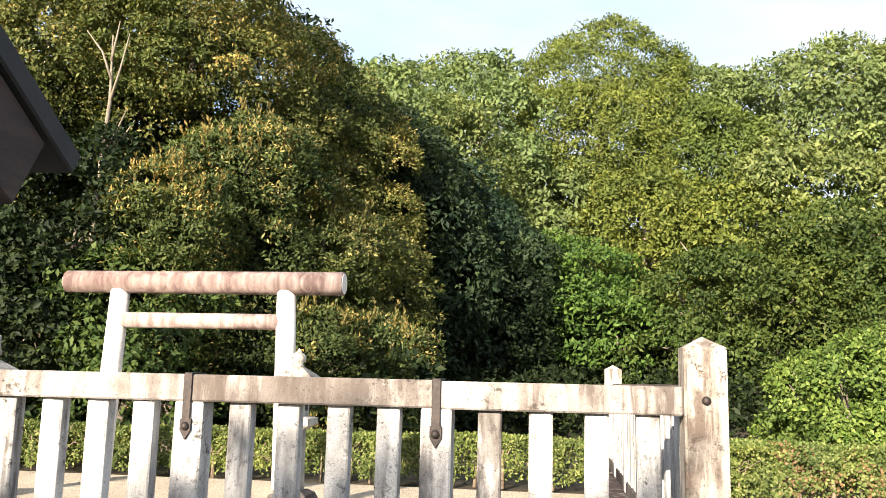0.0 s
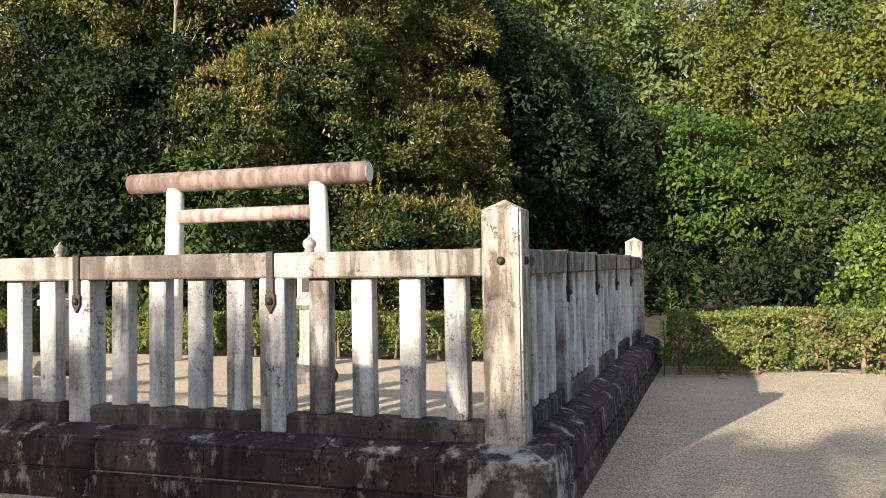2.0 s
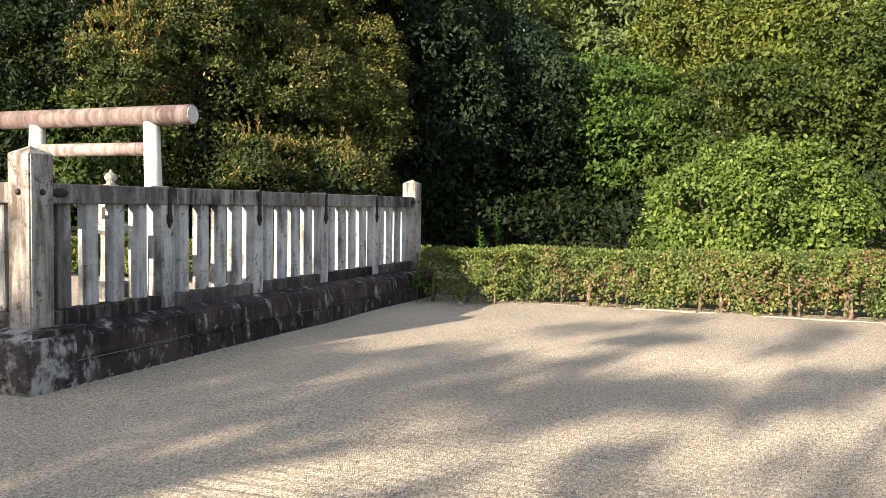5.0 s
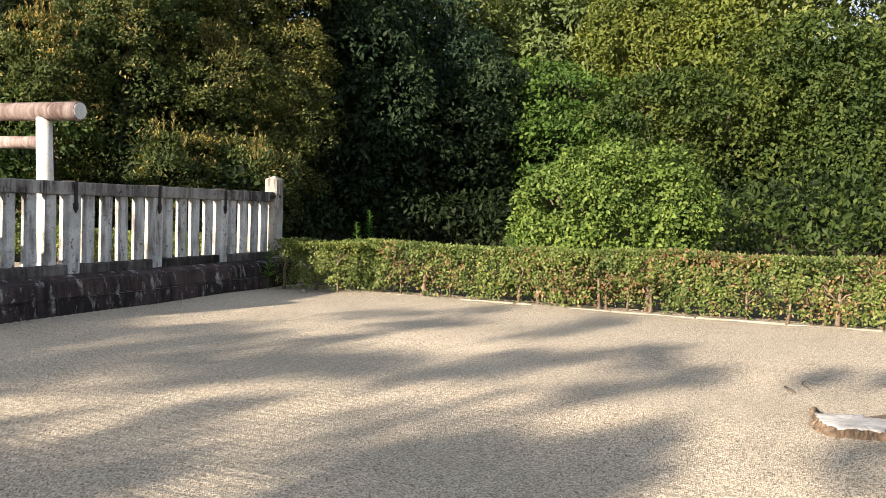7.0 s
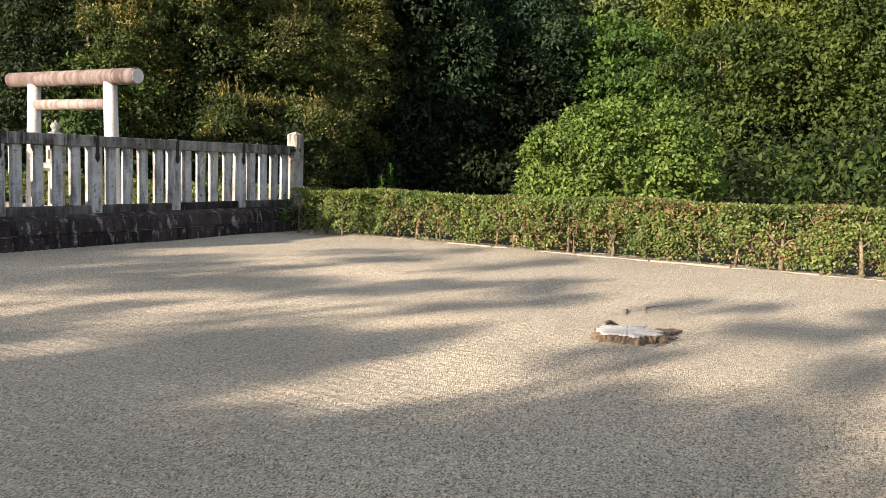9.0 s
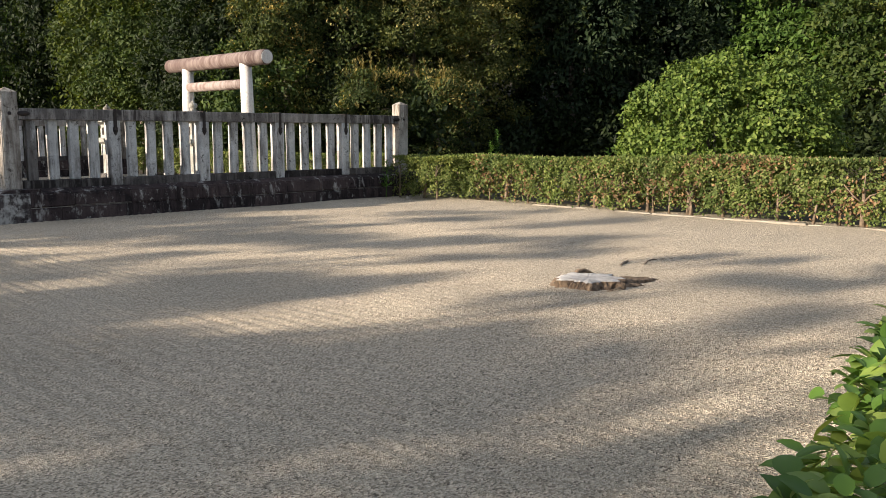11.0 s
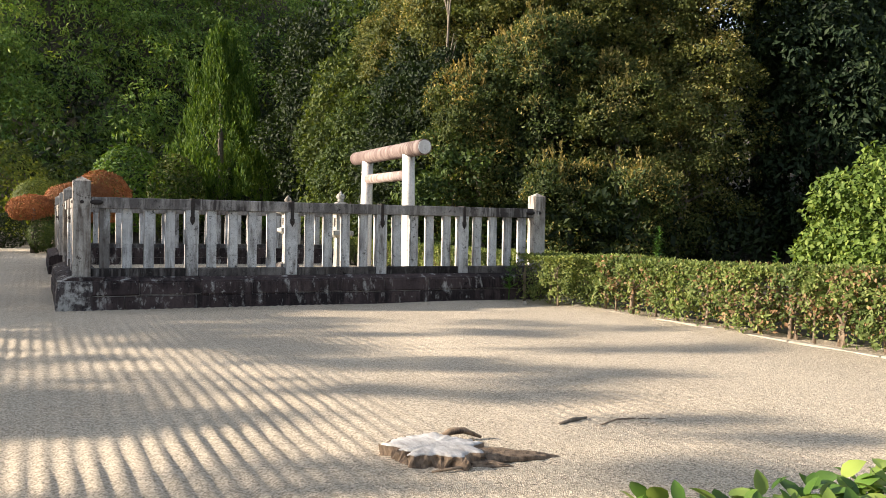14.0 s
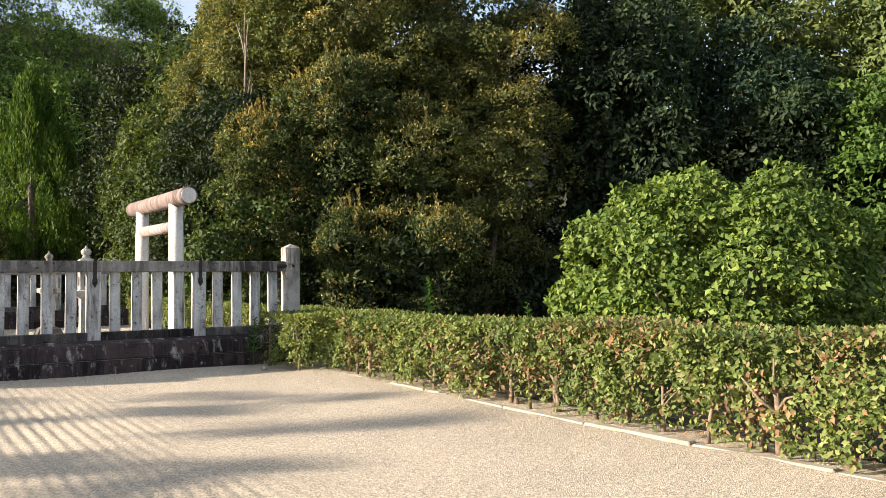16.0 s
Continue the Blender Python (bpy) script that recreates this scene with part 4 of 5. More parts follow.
# ---- wood on the near slope, west ----
tree("oak", -9.1, 19.2, 8.9, 2.9, 2.8, leaves=1.2, scale=0.80)
tree("oak", -7.4, 21.4, 8.9, 1.9, 2.0, leaves=1.2, scale=0.80)
tree("oak", -12.6, 18.6, 9.0, 2.5, 2.4, PALE_BARK, leaves=1.2, scale=0.80)
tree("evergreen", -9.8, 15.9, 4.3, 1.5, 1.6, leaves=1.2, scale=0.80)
tree("tip", -7.7, 16.0, 4.5, 1.3, 1.1, leaves=1.2, scale=0.80)
tree("tip", -6.9, 17.5, 5.8, 1.4, 1.3, leaves=1.2, scale=0.80)
tree("tip", -5.5, 19.2, 4.6, 1.4, 1.1, leaves=1.2, scale=0.80)
tree("oak", -4.6, 21.0, 3.4, 1.2, 1.6, leaves=1.2, scale=0.80)
tree("tip", -4.9, 17.1, 1.9, 0.95, 1.0, leaves=1.2, scale=0.80)
tree("tip", -3.9, 18.6, 1.8, 0.9, 1.1, leaves=1.2, scale=0.80)
tree("oak2", -7.9, 15.3, 2.3, 1.2, 1.4, leaves=1.2, scale=0.80)
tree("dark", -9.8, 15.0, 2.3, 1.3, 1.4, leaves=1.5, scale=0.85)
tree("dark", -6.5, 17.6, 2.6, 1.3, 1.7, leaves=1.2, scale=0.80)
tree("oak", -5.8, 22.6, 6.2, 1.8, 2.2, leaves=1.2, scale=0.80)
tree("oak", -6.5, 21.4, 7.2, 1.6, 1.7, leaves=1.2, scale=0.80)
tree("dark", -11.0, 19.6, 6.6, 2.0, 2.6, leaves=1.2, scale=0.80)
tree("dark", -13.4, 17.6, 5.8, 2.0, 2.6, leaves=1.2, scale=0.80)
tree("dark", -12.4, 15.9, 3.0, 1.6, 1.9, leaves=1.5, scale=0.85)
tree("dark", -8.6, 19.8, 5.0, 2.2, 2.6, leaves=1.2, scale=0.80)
tree("oak", -16.0, 18.6, 7.6, 2.9, 3.6, leaves=1.2, scale=0.80)
tree("oak2", -15.2, 16.2, 3.4, 1.9, 2.4, leaves=1.2, scale=0.80)
tree("oak2", -18.4, 16.6, 4.6, 2.1, 3.2)
tree("dark", -10.5, 24.0, 8.6, 3.2, 4.2, leaves=0.6, scale=1.3)
tree("dark", -6.5, 25.5, 7.0, 2.6, 3.4)
tree("oak", -14.0, 22.5, 10.0, 3.2, 3.4, leaves=0.6, scale=1.5)
tree("oak2", -20.5, 20.0, 8.6, 3.0, 4.2, leaves=0.6, scale=1.3)
# the hollow
tree("blue", -4.2, 25.6, 4.8, 2.0, 2.8)
tree("blue", -5.2, 27.2, 7.4, 2.0, 2.4)
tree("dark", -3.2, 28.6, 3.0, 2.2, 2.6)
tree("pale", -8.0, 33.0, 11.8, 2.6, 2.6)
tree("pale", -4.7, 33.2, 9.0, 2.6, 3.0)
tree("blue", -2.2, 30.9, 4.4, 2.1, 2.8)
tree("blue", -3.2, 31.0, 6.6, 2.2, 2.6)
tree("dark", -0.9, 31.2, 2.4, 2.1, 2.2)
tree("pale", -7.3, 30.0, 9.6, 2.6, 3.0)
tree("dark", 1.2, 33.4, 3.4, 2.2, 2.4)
# the sunny hillside
tree("fine", 2.4, 40.6, 15.5, 4.0, 3.5, leaves=0.75, scale=0.85)
tree("fine", 2.1, 39.6, 12.0, 5.2, 3.6, leaves=0.75, scale=0.85)
tree("pale", -3.2, 36.4, 11.4, 3.0, 3.1)
tree("pale", -4.1, 43.9, 16.6, 2.6, 2.2)
tree("fine", 6.5, 38.6, 10.8, 3.2, 3.6)
tree("pale", 11.2, 39.5, 12.9, 3.9, 3.5)
tree("pale", 15.3, 40.9, 14.0, 3.7, 3.5)
tree("pale", -0.4, 35.9, 8.2, 2.7, 2.8)
tree("fine", 3.7, 35.4, 7.8, 2.7, 2.6)
tree("lime", 7.0, 35.0, 6.5, 2.5, 2.4)
tree("pale", 11.1, 36.4, 8.2, 3.4, 3.4)
tree("layer", 0.4, 32.4, 4.8, 2.4, 2.3)
tree("layer", 2.2, 30.9, 3.0, 1.9, 2.0)
tree("oak2", 4.8, 30.2, 3.0, 2.2, 2.6)
tree("oak2", 7.8, 31.4, 4.2, 2.2, 2.8)
tree("oak2", 11.0, 31.5, 4.4, 2.5, 3.2)
tree("oak2", 13.9, 31.9, 4.6, 2.7, 3.2)
tree("pale", 17.6, 39.2, 10.6, 4.2, 4.4, leaves=0.6, scale=1.3)
tree("pale", 7.8, 44.5, 15.2, 3.2, 3.0)
tree("oak2", 17.2, 32.5, 5.2, 2.8, 3.4)
# far ridge
tree("pale", -11.7, 56.0, 18.6, 3.8, 3.4, leaves=0.7, scale=1.3)
tree("pale", -13.4, 47.0, 15.6, 3.6, 3.4, leaves=0.7, scale=1.2)
tree("pale", -7.6, 52.0, 18.4, 3.4, 3.0, leaves=0.7, scale=1.3)
tree("pale", 19.5, 44.0, 13.6, 4.4, 3.8, leaves=0.7, scale=1.2)
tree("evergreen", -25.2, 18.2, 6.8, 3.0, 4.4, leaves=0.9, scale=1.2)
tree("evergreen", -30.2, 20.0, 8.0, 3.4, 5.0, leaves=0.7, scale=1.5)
tree("oak", -24.0, 24.0, 10.0, 4.0, 4.6, leaves=0.5, scale=1.9)


# ---- undergrowth and the far wooded hill, one mass each ----
def thicket(name, words, spots, clump_r, per, mat, length, width):
    d = directions(len(spots) * per, -0.25)
    idx = np.repeat(np.arange(len(spots)), per)
    size = clump_r * RNG.uniform(0.6, 1.35, len(spots))
    pos = np.asarray(spots)[idx] + d * (size[idx] * (0.8 + 0.22 * RNG.uniform(0, 1, len(idx))))[:, None]
    ob = put(name, leaf_set(name, pos, d, mat, length, width, 0.25))
    return tagged(ob, words, "undergrowth", kind="stuff")


def scatter(k, x0, x1, y0, y1, up):
    out = []
    while len(out) < k:
        x, y = RNG.uniform(x0, x1), RNG.uniform(y0, y1)
        h = ground_height(x, y)
        out.append((x, y, h + RNG.uniform(0, up)))
    return out


# the LEAF["dark"] masses carry the gloom under the trees in their colour
thicket("undergrowth", "evergreen undergrowth covering the wooded slope, leaf colour darkened for shade", scatter(420, -24, -3, 16.5, 27, 1.6), 0.75, 80, LEAF["dark"], 0.20, 0.10)
thicket("undergrowth", "undergrowth in the hollow and hillside foot, leaf colour darkened for shade", scatter(520, -5, 20, 24, 36, 1.2), 0.85, 80, LEAF["dark"], 0.22, 0.11)
thicket("far_woods", "distant wooded hill crest above the trees", scatter(220, -22, 26, 36, 58, 3.0), 1.5, 90, LEAF["pale"], 0.40, 0.18)
thicket("undergrowth", "green shrubs and saplings behind the clipped hedge", scatter(170, 8, 24, 19, 31, 1.4), 0.85, 90, LEAF["oak2"], 0.20, 0.10)
bamboo_pos, bamboo_out = [], []
for bx, by, bz in scatter(200, -62, -38.5, -10, 36, 1.8):
    tall = RNG.uniform(1.6, 3.0)
    p_, o_ = lobed((bx, by, bz + tall * 0.9), (RNG.uniform(1.1, 1.8), RNG.uniform(1.2, 2.0), tall), 0.55, 0.13, 0.5 * 0.34 * 0.115, 0.42, (0.6, 1.0), -0.1, 0.9, False, 0.2)
    seen = o_[:, 0] > -0.35
    bamboo_pos.append(p_[seen])
    bamboo_out.append(o_[seen])
tagged(put("far_woods", leaf_set("far_woods", np.concatenate(bamboo_pos), np.concatenate(bamboo_out), LEAF["bamboo"], 0.34, 0.115, 0.7)), "distant hillside of plumy bamboo in mixed sun and shade", "undergrowth", kind="stuff")
thicket("far_woods", "trees at the foot of the bamboo hill, leaf colour darkened for shade", scatter(240, -50, -32, 4, 34, 4.5), 1.4, 100, LEAF["dark"], 0.42, 0.18)


# ---- garden to the west ----
def cypress(x, y, h, r):
    root = empty("cypress", pose(0, 0, 0), "tall feathery green cypress beyond the enclosure", "conifer")
    k = 210
    t = RNG.uniform(0.03, 1, k) ** 0.9
    a = RNG.uniform(0, 6.283, k)
    rad = r * (1 - t) ** 0.62 * RNG.uniform(0.55, 1.08, k) * (0.62 + 0.35 * np.sin(a * 2 + t * 7) ** 2)
    tip = np.stack([x + rad * np.cos(a), y + rad * np.sin(a), 0.3 + t * (h - 1.7)], axis=1)
    per = 150
    idx = np.repeat(np.arange(k), per)
    s = RNG.uniform(0, 1, len(idx))
    swell = 0.27 * np.sin(np.pi * (0.16 + 0.82 * s)) ** 1.3
    d = directions(len(idx))
    d[:, 2] *= 0.3
    pos = tip[idx] + d * swell[:, None] + np.stack([np.zeros(len(idx)), np.zeros(len(idx)), s * 1.7], axis=1)
    out = d + np.array([0, 0, 0.3])
    axis = d * 0.4 + np.array([0, 0, 1.0]) + RNG.normal(0, 0.14, d.shape)
    put("crown", leaves_mesh("crown", pos, axis, out + RNG.normal(0, 0.3, d.shape), RNG.uniform(0.16, 0.30, len(idx)), RNG.uniform(0.05, 0.09, len(idx)), LEAF["cypress"]), root)
    part("trunk", tube([(x, y, -0.1), (x, y, h * 0.5), (x, y, h * 0.95)], [0.22, 0.14, 0.03], 8), BARK, root, smooth=True)


cypress(-30.5, 13.0, 11.3, 3.6)


def dome_shrub(name, words, x, y, z, r, rz, mat, leaf=0.075, dense=2600, group=""):
    root = empty(name, pose(0, 0, 0), words, "shrub", group)
    k = int(dense * 4 * r * (r + rz) / 2)
    d = directions(k, -0.8)
    wob = np.array([noise.noise(Vector(v) * 2.3) for v in d[:, :].tolist()])
    pos = np.array([x, y, z]) + d * np.array([r, r, rz]) * (1 + 0.07 * wob + RNG.normal(0, 0.02, k))[:, None]
    lie = RNG.normal(0, 1, d.shape)
    lie -= d * np.sum(lie * d, axis=1, keepdims=True) * 0.75
    put("foliage", leaves_mesh("foliage", pos, lie, d + RNG.normal(0, 0.25, d.shape), leaf * RNG.uniform(0.7, 1.2, k), leaf * 0.5 * RNG.uniform(0.8, 1.2, k), mat), root)
    bm = tube([(x, y, -0.05), (x + 0.1, y, z * 0.5), (x, y, z)], [0.13, 0.10, 0.06], 8)
    part("trunk", bm, BARK, root, smooth=True)
    return root


RUSSET = "rounded russet cloud-pruned shrub beyond the fence"
dome_shrub("clipped_shrub", RUSSET, -19.0, 4.35, 1.55, 0.85, 0.48, LEAF["brown"], group="cloud-pruned shrubs")
dome_shrub("clipped_shrub", RUSSET, -19.2, 5.8, 1.85, 1.15, 0.66, LEAF["brown"], group="cloud-pruned shrubs")
dome_shrub("clipped_shrub", RUSSET, -19.9, 6.6, 1.95, 1.05, 1.05, LEAF["brown"], group="cloud-pruned shrubs")
dome_shrub("clipped_shrub", "small russet dome shrub with a green lower side", -18.7, 5.0, 0.62, 0.85, 0.72, LEAF["oak2"], group="cloud-pruned shrubs")
dome_shrub("clipped_shrub", "green clipped dome shrub behind the russet ones", -21.5, 4.6, 1.9, 1.0, 0.8, LEAF["lime"], group="cloud-pruned shrubs")
dome_shrub("garden_shrub", "bright green feathery shrub in the garden", -29.0, 8.4, 2.4, 1.8, 2.3, LEAF["cypress"], 0.2, 260)
dome_shrub("garden_shrub", "shrub with straw-coloured tips in the garden", -28.0, 10.4, 2.2, 1.3, 2.1, LEAF["tip"], 0.18, 260)
dome_shrub("garden_shrub", "soft pale green weeping shrub in the garden", -33.0, 2.2, 2.4, 3.0, 2.6, LEAF["lime"], 0.24, 160)
dome_shrub("garden_shrub", "dark rounded green shrub in the garden", -33.0, 6.4, 2.2, 2.0, 2.2, LEAF["oak2"], 0.2, 220)
dome_shrub("garden_shrub", "low dark clipped shrub at the gravel's far edge", -24.5, 3.2, 0.6, 1.0, 0.75, LEAF["dark"], 0.12, 500)
dome_shrub("garden_shrub", "low dark clipped shrub at the gravel's far edge", -24.8, 5.4, 0.5, 1.3, 0.6, LEAF["oak2"], 0.12, 500)
dome_shrub("garden_shrub", "low dark clipped shrub at the gravel's far edge", -25.0, 0.6, 0.6, 1.4, 0.7, LEAF["dark"], 0.12, 400)


# ---- notice board near the start ----
board = empty("notice_board", pose(-0.85, 1.38, 0), "roofed dark timber notice board beside the path", "notice board")
for px_ in (-0.35, -1.65):
    part("post", box(px_ - 0.05, px_ + 0.05, -0.55, -0.45, -0.05, 2.12, 0.006), TIMBER, board)
part("panel", box(-1.60, -0.40, -0.52, -0.48, 0.95, 1.85, 0.004), BOARD_WOOD, board, "bare wooden notice panel")
part("ridge_beam", box(-2.0, 0.0, -0.55, -0.45, 2.12, 2.19, 0.006), TIMBER, board)


def roof_slab(sign):
    """One slope of the little roof, falling from the ridge to the eave."""
    bm = box(-2.06, 0.0, 0.0, 0.577, -0.045, 0.0, 0.004)
    bmesh.ops.transform(bm, verts=bm.verts, matrix=pose(0, -0.5, 2.265, -30 * sign, 0, 0) @ Matrix.Diagonal((1, sign, 1, 1)))
    bmesh.ops.recalc_face_normals(bm, faces=bm.faces)
    return bm


for sign in (1, -1):
    part("roof_slope", roof_slab(sign), ROOF_BOARD, board, "grey weathered roof slope")
    for gx in (-0.03, -2.03):
        bm = box(gx - 0.018, gx + 0.018, 0.0, 0.50, -0.19, -0.047, 0.004)
        bmesh.ops.transform(bm, verts=bm.verts, matrix=pose(0, -0.5, 2.265, -30 * sign, 0, 0) @ Matrix.Diagonal((1, sign, 1, 1)))
        bmesh.ops.recalc_face_normals(bm, faces=bm.faces)
        part("barge_board", bm, TIMBER, board)


# ---- slender pale-barked tree standing out of the oaks ----
slim = empty("slender_tree", pose(0, 0, 0), "slender tree with a bare pale forked trunk", "tree", "trees of the wood")
part("trunk", tube([(-9.55, 16.3, -0.1), (-9.6, 16.15, 3.0), (-9.62, 16.35, 6.2), (-9.55, 16.35, 7.4), (-9.62, 16.35, 8.9)], [0.10, 0.075, 0.055, 0.04, 0.015], 9), DULL_BARK, slim, smooth=True)
for pts in ([(-9.55, 16.35, 7.4), (-9.35, 16.3, 8.1), (-9.2, 16.3, 8.9)], [(-9.57, 16.35, 7.9), (-9.8, 16.3, 8.5), (-10.2, 16.3, 9.0)], [(-9.62, 16.35, 6.2), (-9.35, 16.35, 6.7), (-9.15, 16.35, 7.2)],
            [(-9.62, 16.35, 6.25), (-9.2, 16.35, 6.55), (-8.95, 16.35, 6.95)], [(-9.6, 16.35, 8.3), (-9.5, 16.3, 8.8), (-9.45, 16.3, 9.2)]):
    part("limb", tube(pts, [0.035, 0.022, 0.010], 7), DULL_BARK, slim, smooth=True)
pos_, out_ = clumped((-9.5, 17.4, 8.7), (1.6, 0.7, 1.5), 34, 110, 0.34, 0.7)
put("crown", leaf_set("crown", pos_, out_, LEAF["oak"], 0.13, 0.062, 0.2), slim)
slim.matrix_world = pose(0, 0, 0.08) @ Matrix.Scale(0.95, 4)


bare = empty("bare_tree", pose(0, 0, 0), "twisted bare brown branches on the hillside", "tree")
for pts in ([(5.6, 32.6, 1.0), (5.5, 32.2, 3.6), (5.3, 31.9, 5.0)], [(5.3, 31.9, 5.0), (4.9, 31.7, 5.6), (4.95, 31.6, 6.4), (4.6, 31.6, 6.9)], [(5.5, 32.2, 3.8), (4.9, 31.8, 4.3), (4.2, 31.7, 4.2)],
            [(5.4, 32.0, 4.6), (5.9, 31.7, 5.2), (6.5, 31.6, 5.4)], [(4.9, 31.8, 4.3), (4.5, 31.6, 4.9), (4.5, 31.6, 5.4)], [(5.5, 32.0, 4.2), (6.0, 31.7, 4.0), (6.6, 31.7, 4.2)]):
    part("limb", tube(pts, [0.09, 0.06, 0.035, 0.015][:len(pts)], 7), DULL_BARK, bare, smooth=True)


# ---- weeds behind the hedge ----
def tall_weed(x, y, h, base=0.0):
    root = empty("tall_weed", pose(x, y, base), "tall upright green weed behind the hedge", "weed", "weeds behind the hedge")
    part("stalk", tube([(0, 0, -0.08), (0.02, 0, h * 0.5), (0.0, 0.02, h)], [0.012, 0.009, 0.004], 6), LEAF["weed"], root)
    k = int(h * 90)
    t = RNG.uniform(0.25, 1.0, k)
    a = RNG.uniform(0, 6.283, k)
    d = np.stack([np.cos(a), np.sin(a), np.full(k, 0.45)], axis=1)
    pos = np.stack([0.02 * np.sin(t * 3), 0.02 * t, t * h], axis=1)
    put("leaves", leaves_mesh("leaves", pos, d, d * 0.2 + np.array([0, 0, 1.0]) + RNG.normal(0, 0.15, d.shape), 0.19 * (1.15 - 0.75 * t) * RNG.uniform(0.8, 1.2, k), np.full(k, 0.028), LEAF["weed"]), root)


tall_weed(1.60, 14.7, 1.30)
tall_weed(1.17, 15.0, 1.08)
tall_weed(1.27, 11.75, 0.72)
tall_weed(4.6, 14.4, 0.95)


# ---- shade wood behind the walker ----
def shade_tree(x, y, z, r, rz, count, clump_r):
    root = empty("broadleaf_tree", pose(0, 0, 0), "tall thin-crowned tree of the wood south of the court", "tree", "trees south of the court")
    pos, out = clumped((x, y, z), (r, r, rz), count, 46, clump_r, 0.7, -0.9, 0.02)
    put("crown", leaf_set("crown", pos, out, LEAF["oak2"], 0.27, 0.135, 0.3), root)
    trunk_for(x, y, z, r, root, BARK)


# a closed lower storey and loose, gappy tops
for i in range(13):
    sx = -25 + i * 2.9
    shade_tree(sx, -17 + 0.8 * math.sin(i * 2.1), 4.4, 2.4, 3.2 if sx < -3 else 2.8 if sx < 2 else 2.6 if sx < 5 else 2.2, 95, 0.8)
for i, (sx, top) in enumerate(((-20, 8.7), (-16.5, 8.5), (-13.2, 8.6), (-10.6, 8.5), (-8.3, 8.5), (-5.7, 8.0))):
    shade_tree(sx, -17.2 + 0.5 * math.sin(i * 1.7), top - 1.7, 1.8 if sx < -9 else 1.35, 1.7, 50, 0.6)
for i, (sx, top) in enumerate(((-3.6, 9.6), (-0.4, 8.8), (2.6, 9.1), (5.9, 8.6), (9.2, 9.0), (12.6, 8.8))):
    shade_tree(sx, -17.2 + 0.5 * math.sin(i * 1.7), top - 1.6, 1.8, 1.7, 22 if sx < 4 else 12, 0.26)

# trees that close the hillside behind the sunny crowns
tree("pale", -1.2, 46.5, 10.6, 3.4, 3.2, leaves=0.8, scale=1.1)
tree("pale", 3.4, 46.0, 10.4, 3.4, 3.2, leaves=0.8, scale=1.1)

# ---- stump ----
stump = empty("tree_stump", pose(9.52, 6.45, -0.014) @ Matrix.Scale(0.93, 4), "low sawn tree stump with bleached top and a long root", "tree stump")


def stump_outline(a):
    return 0.245 + 0.040 * math.sin(2 * a + 1) + 0.022 * math.sin(5 * a) + 0.010 * math.sin(9 * a + 2)


def stump_ring(bm, grow, z, rough, lift=0.0):
    ring = []
    for i in range(96):
        a = 2 * math.pi * i / 96
        r = stump_outline(a) * grow * (1 + rough * (noise.noise((math.cos(a) * 6, math.sin(a) * 6, z * 12)) + 0.5 * noise.noise((math.cos(a) * 21, math.sin(a) * 21, z * 25))))
        ring.append(bm.verts.new((r * math.cos(a), 1.2 * r * math.sin(a), z + lift * noise.noise((math.cos(a) * 5, math.sin(a) * 5, 2.0)))))
    return ring


sb = bmesh.new()
rings = [stump_ring(sb, g, z, 0.20, f) for z, g, f in ((-0.03, 1.08, 0.0), (0.020, 1.06, 0.008), (0.055, 1.02, 0.010), (0.076, 0.99, 0.010), (0.070, 0.90, 0.0))]
for a, b in zip(rings, rings[1:]):
    for i in range(96):
        sb.faces.new((a[i], a[(i + 1) % 96], b[(i + 1) % 96], b[i]))
sb.faces.new(rings[-1])
part("wood", sb, STUMP_BARK, stump, "crumbling brown bark rim")
tb = bmesh.new()
inner = [stump_ring(tb, g, z, f, 0.010) for g, z, f in ((0.95, 0.072, 0.22), (0.94, 0.080, 0.22), (0.86, 0.085, 0.16), (0.6, 0.089, 0.08), (0.3, 0.087, 0.04))]
for a, b in zip(inner, inner[1:]):
    for i in range(96):
        tb.faces.new((a[i], a[(i + 1) % 96], b[(i + 1) % 96], b[i]))
tb.faces.new(inner[-1])
part("cut_face", tb, STUMP_TOP, stump, "bleached grey-white cut face", smooth=True)


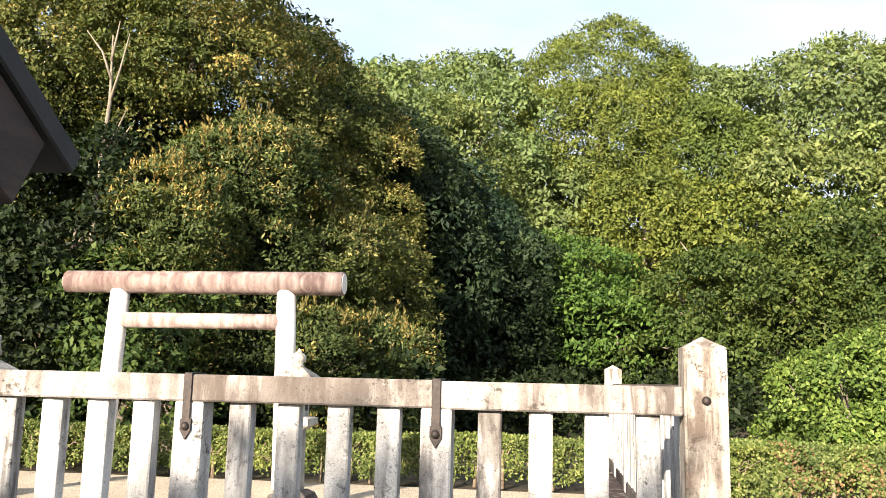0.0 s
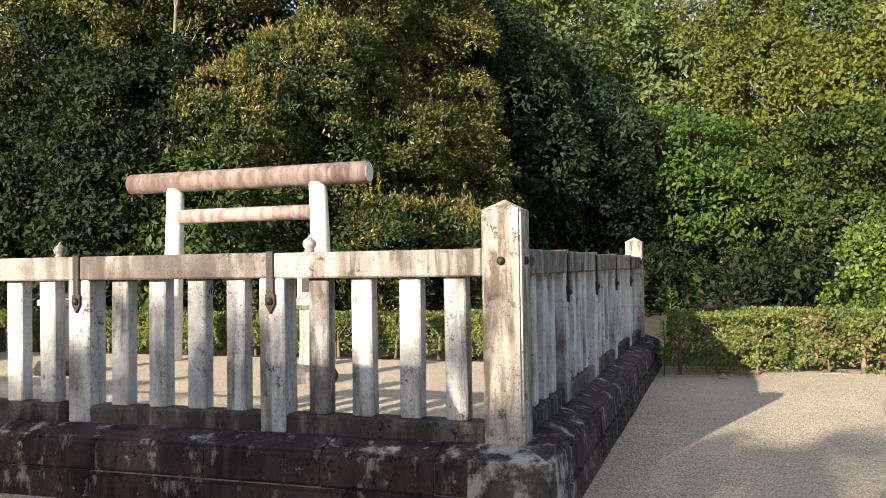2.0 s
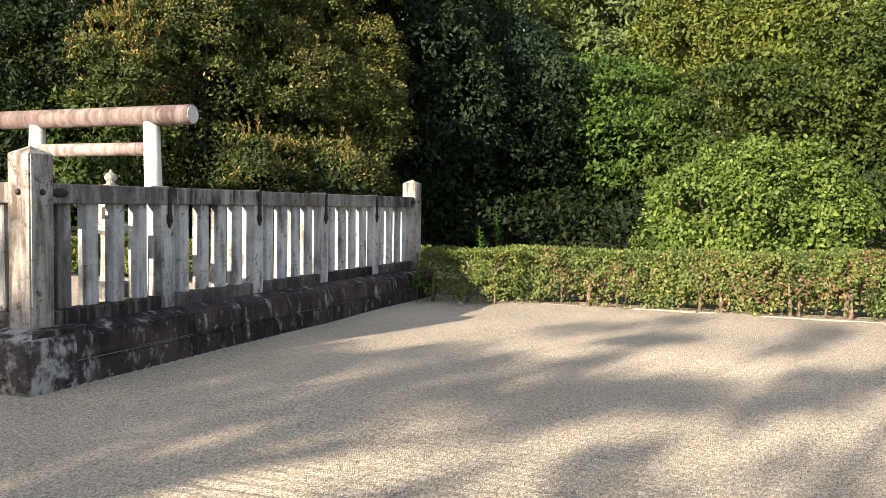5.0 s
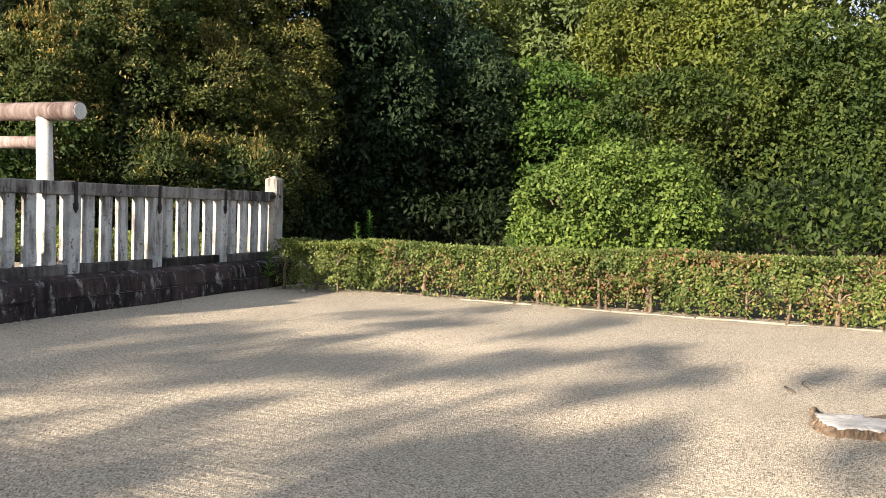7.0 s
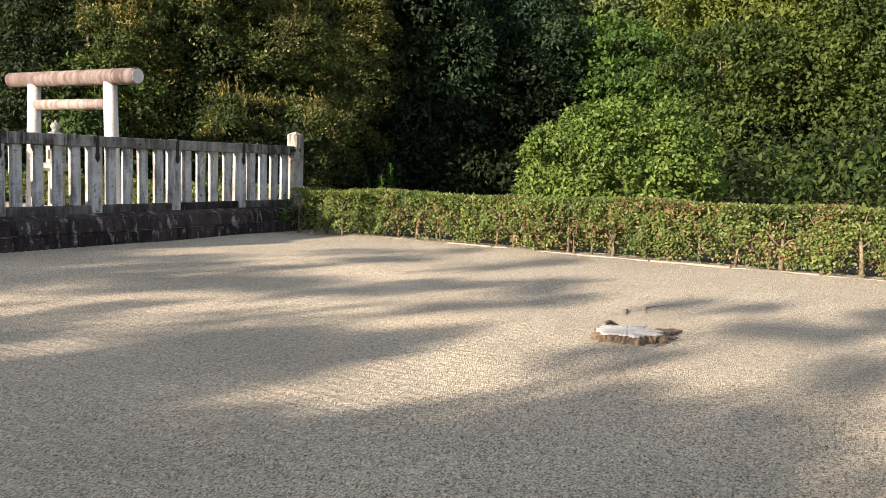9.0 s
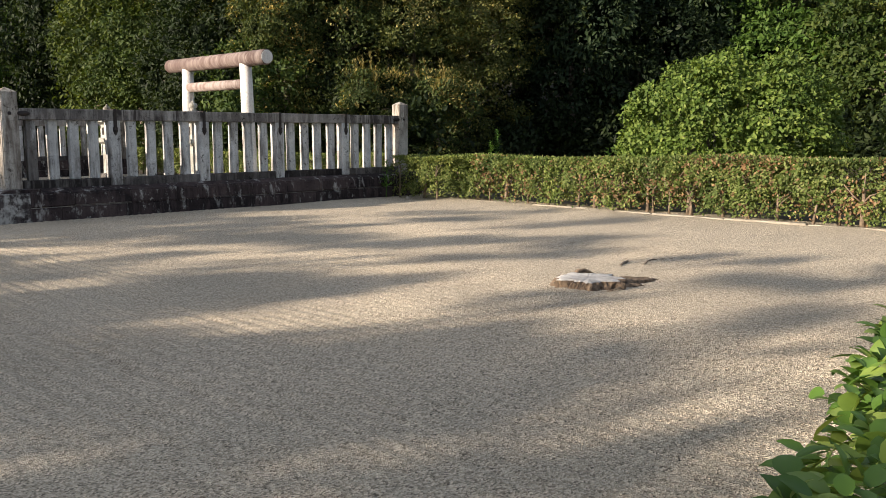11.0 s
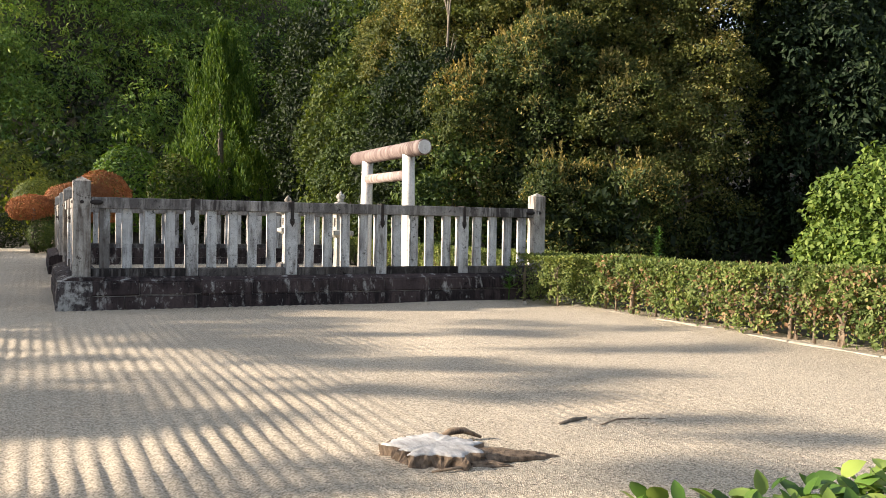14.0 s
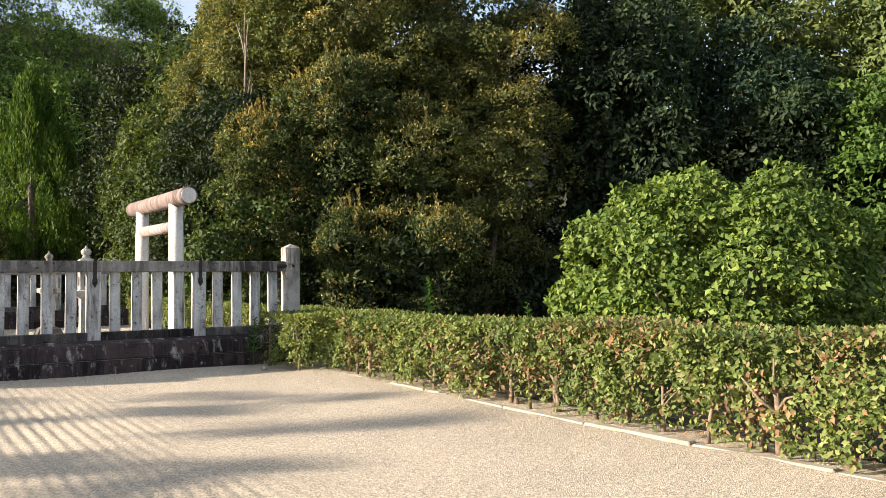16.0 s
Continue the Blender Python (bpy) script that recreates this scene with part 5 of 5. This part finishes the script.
def fibrous_root(pts, spread, strands, thick):
    """A rotting root: a flat bundle of wood strands that run together at its end."""
    bm = bmesh.new()
    for k in range(strands):
        u = (k + 0.5) / strands * 2 - 1
        line, radii = [], []
        for i in range(12):
            f = i / 11 * (len(pts) - 1)
            a = min(int(f), len(pts) - 2)
            p = Vector(pts[a]).lerp(Vector(pts[a + 1]), f - a)
            near = 1 - i / 11
            wob = noise.noise((k * 3.7, i * 0.5, 1.0))
            p += Vector((0.92, -0.39, 0)) * (u * spread * (0.12 + near) + 0.012 * wob)
            p.z += (0.028 * (1 - u * u) + 0.016 * wob) * (0.25 + near)
            line.append(p)
            radii.append(thick * (0.25 + near) * (0.75 + 0.5 * abs(noise.noise((k * 1.9, i * 0.8, 4.0)))))
        tube(line, radii, 7, bm)
    for v in bm.verts:
        v.co += Vector((noise.noise(v.co * 40), noise.noise(v.co * 40 + Vector((9, 0, 0))), noise.noise(v.co * 45))) * 0.009
    return bm


part("root", fibrous_root([(0.10, 0.10, 0.0), (0.20, 0.34, 0.022), (0.27, 0.56, 0.012), (0.31, 0.80, -0.018)], 0.125, 10, 0.026), STUMP_BARK, stump, "splayed rotting root")
part("root", fibrous_root([(0.20, 0.06, -0.01), (0.32, 0.24, 0.004), (0.40, 0.40, -0.02)], 0.05, 5, 0.018), STUMP_BARK, stump, "splayed rotting root")


def litter(name, words, pts, radii, mat):
    ob = part(name, tube(pts, radii, 8), mat, None, m=pose(0, 0, -0.012), smooth=True)
    return tagged(ob, words, "debris", "debris on the gravel")


litter("bark_piece", "curled dark bark fragment against the stump", [(9.25, 6.60, 0.030), (9.25, 6.68, 0.062), (9.27, 6.76, 0.066), (9.31, 6.86, 0.024)], [0.010, 0.024, 0.020, 0.008], STUMP_BARK)
litter("twig", "short dark stick on the gravel", [(9.16, 7.52, 0.012), (9.12, 7.66, 0.020), (9.08, 7.80, 0.014)], [0.010, 0.015, 0.008], BARK)
litter("twig", "long thin dry twig on the gravel", [(9.30, 7.72, 0.010), (9.22, 7.95, 0.022), (9.24, 8.15, 0.014), (9.30, 8.32, 0.010)], [0.005, 0.006, 0.005, 0.003], TWIG)
litter("twig", "broken dry twig beside the stump", [(9.80, 6.30, 0.010), (9.83, 6.42, 0.025), (9.80, 6.54, 0.012)], [0.006, 0.008, 0.004], TWIG)
litter("stone", "small grey stone at the hedge foot", [(1.98, 11.62, 0.0), (2.02, 11.62, 0.035), (2.07, 11.62, 0.0)], [0.03, 0.045, 0.03], KERB)
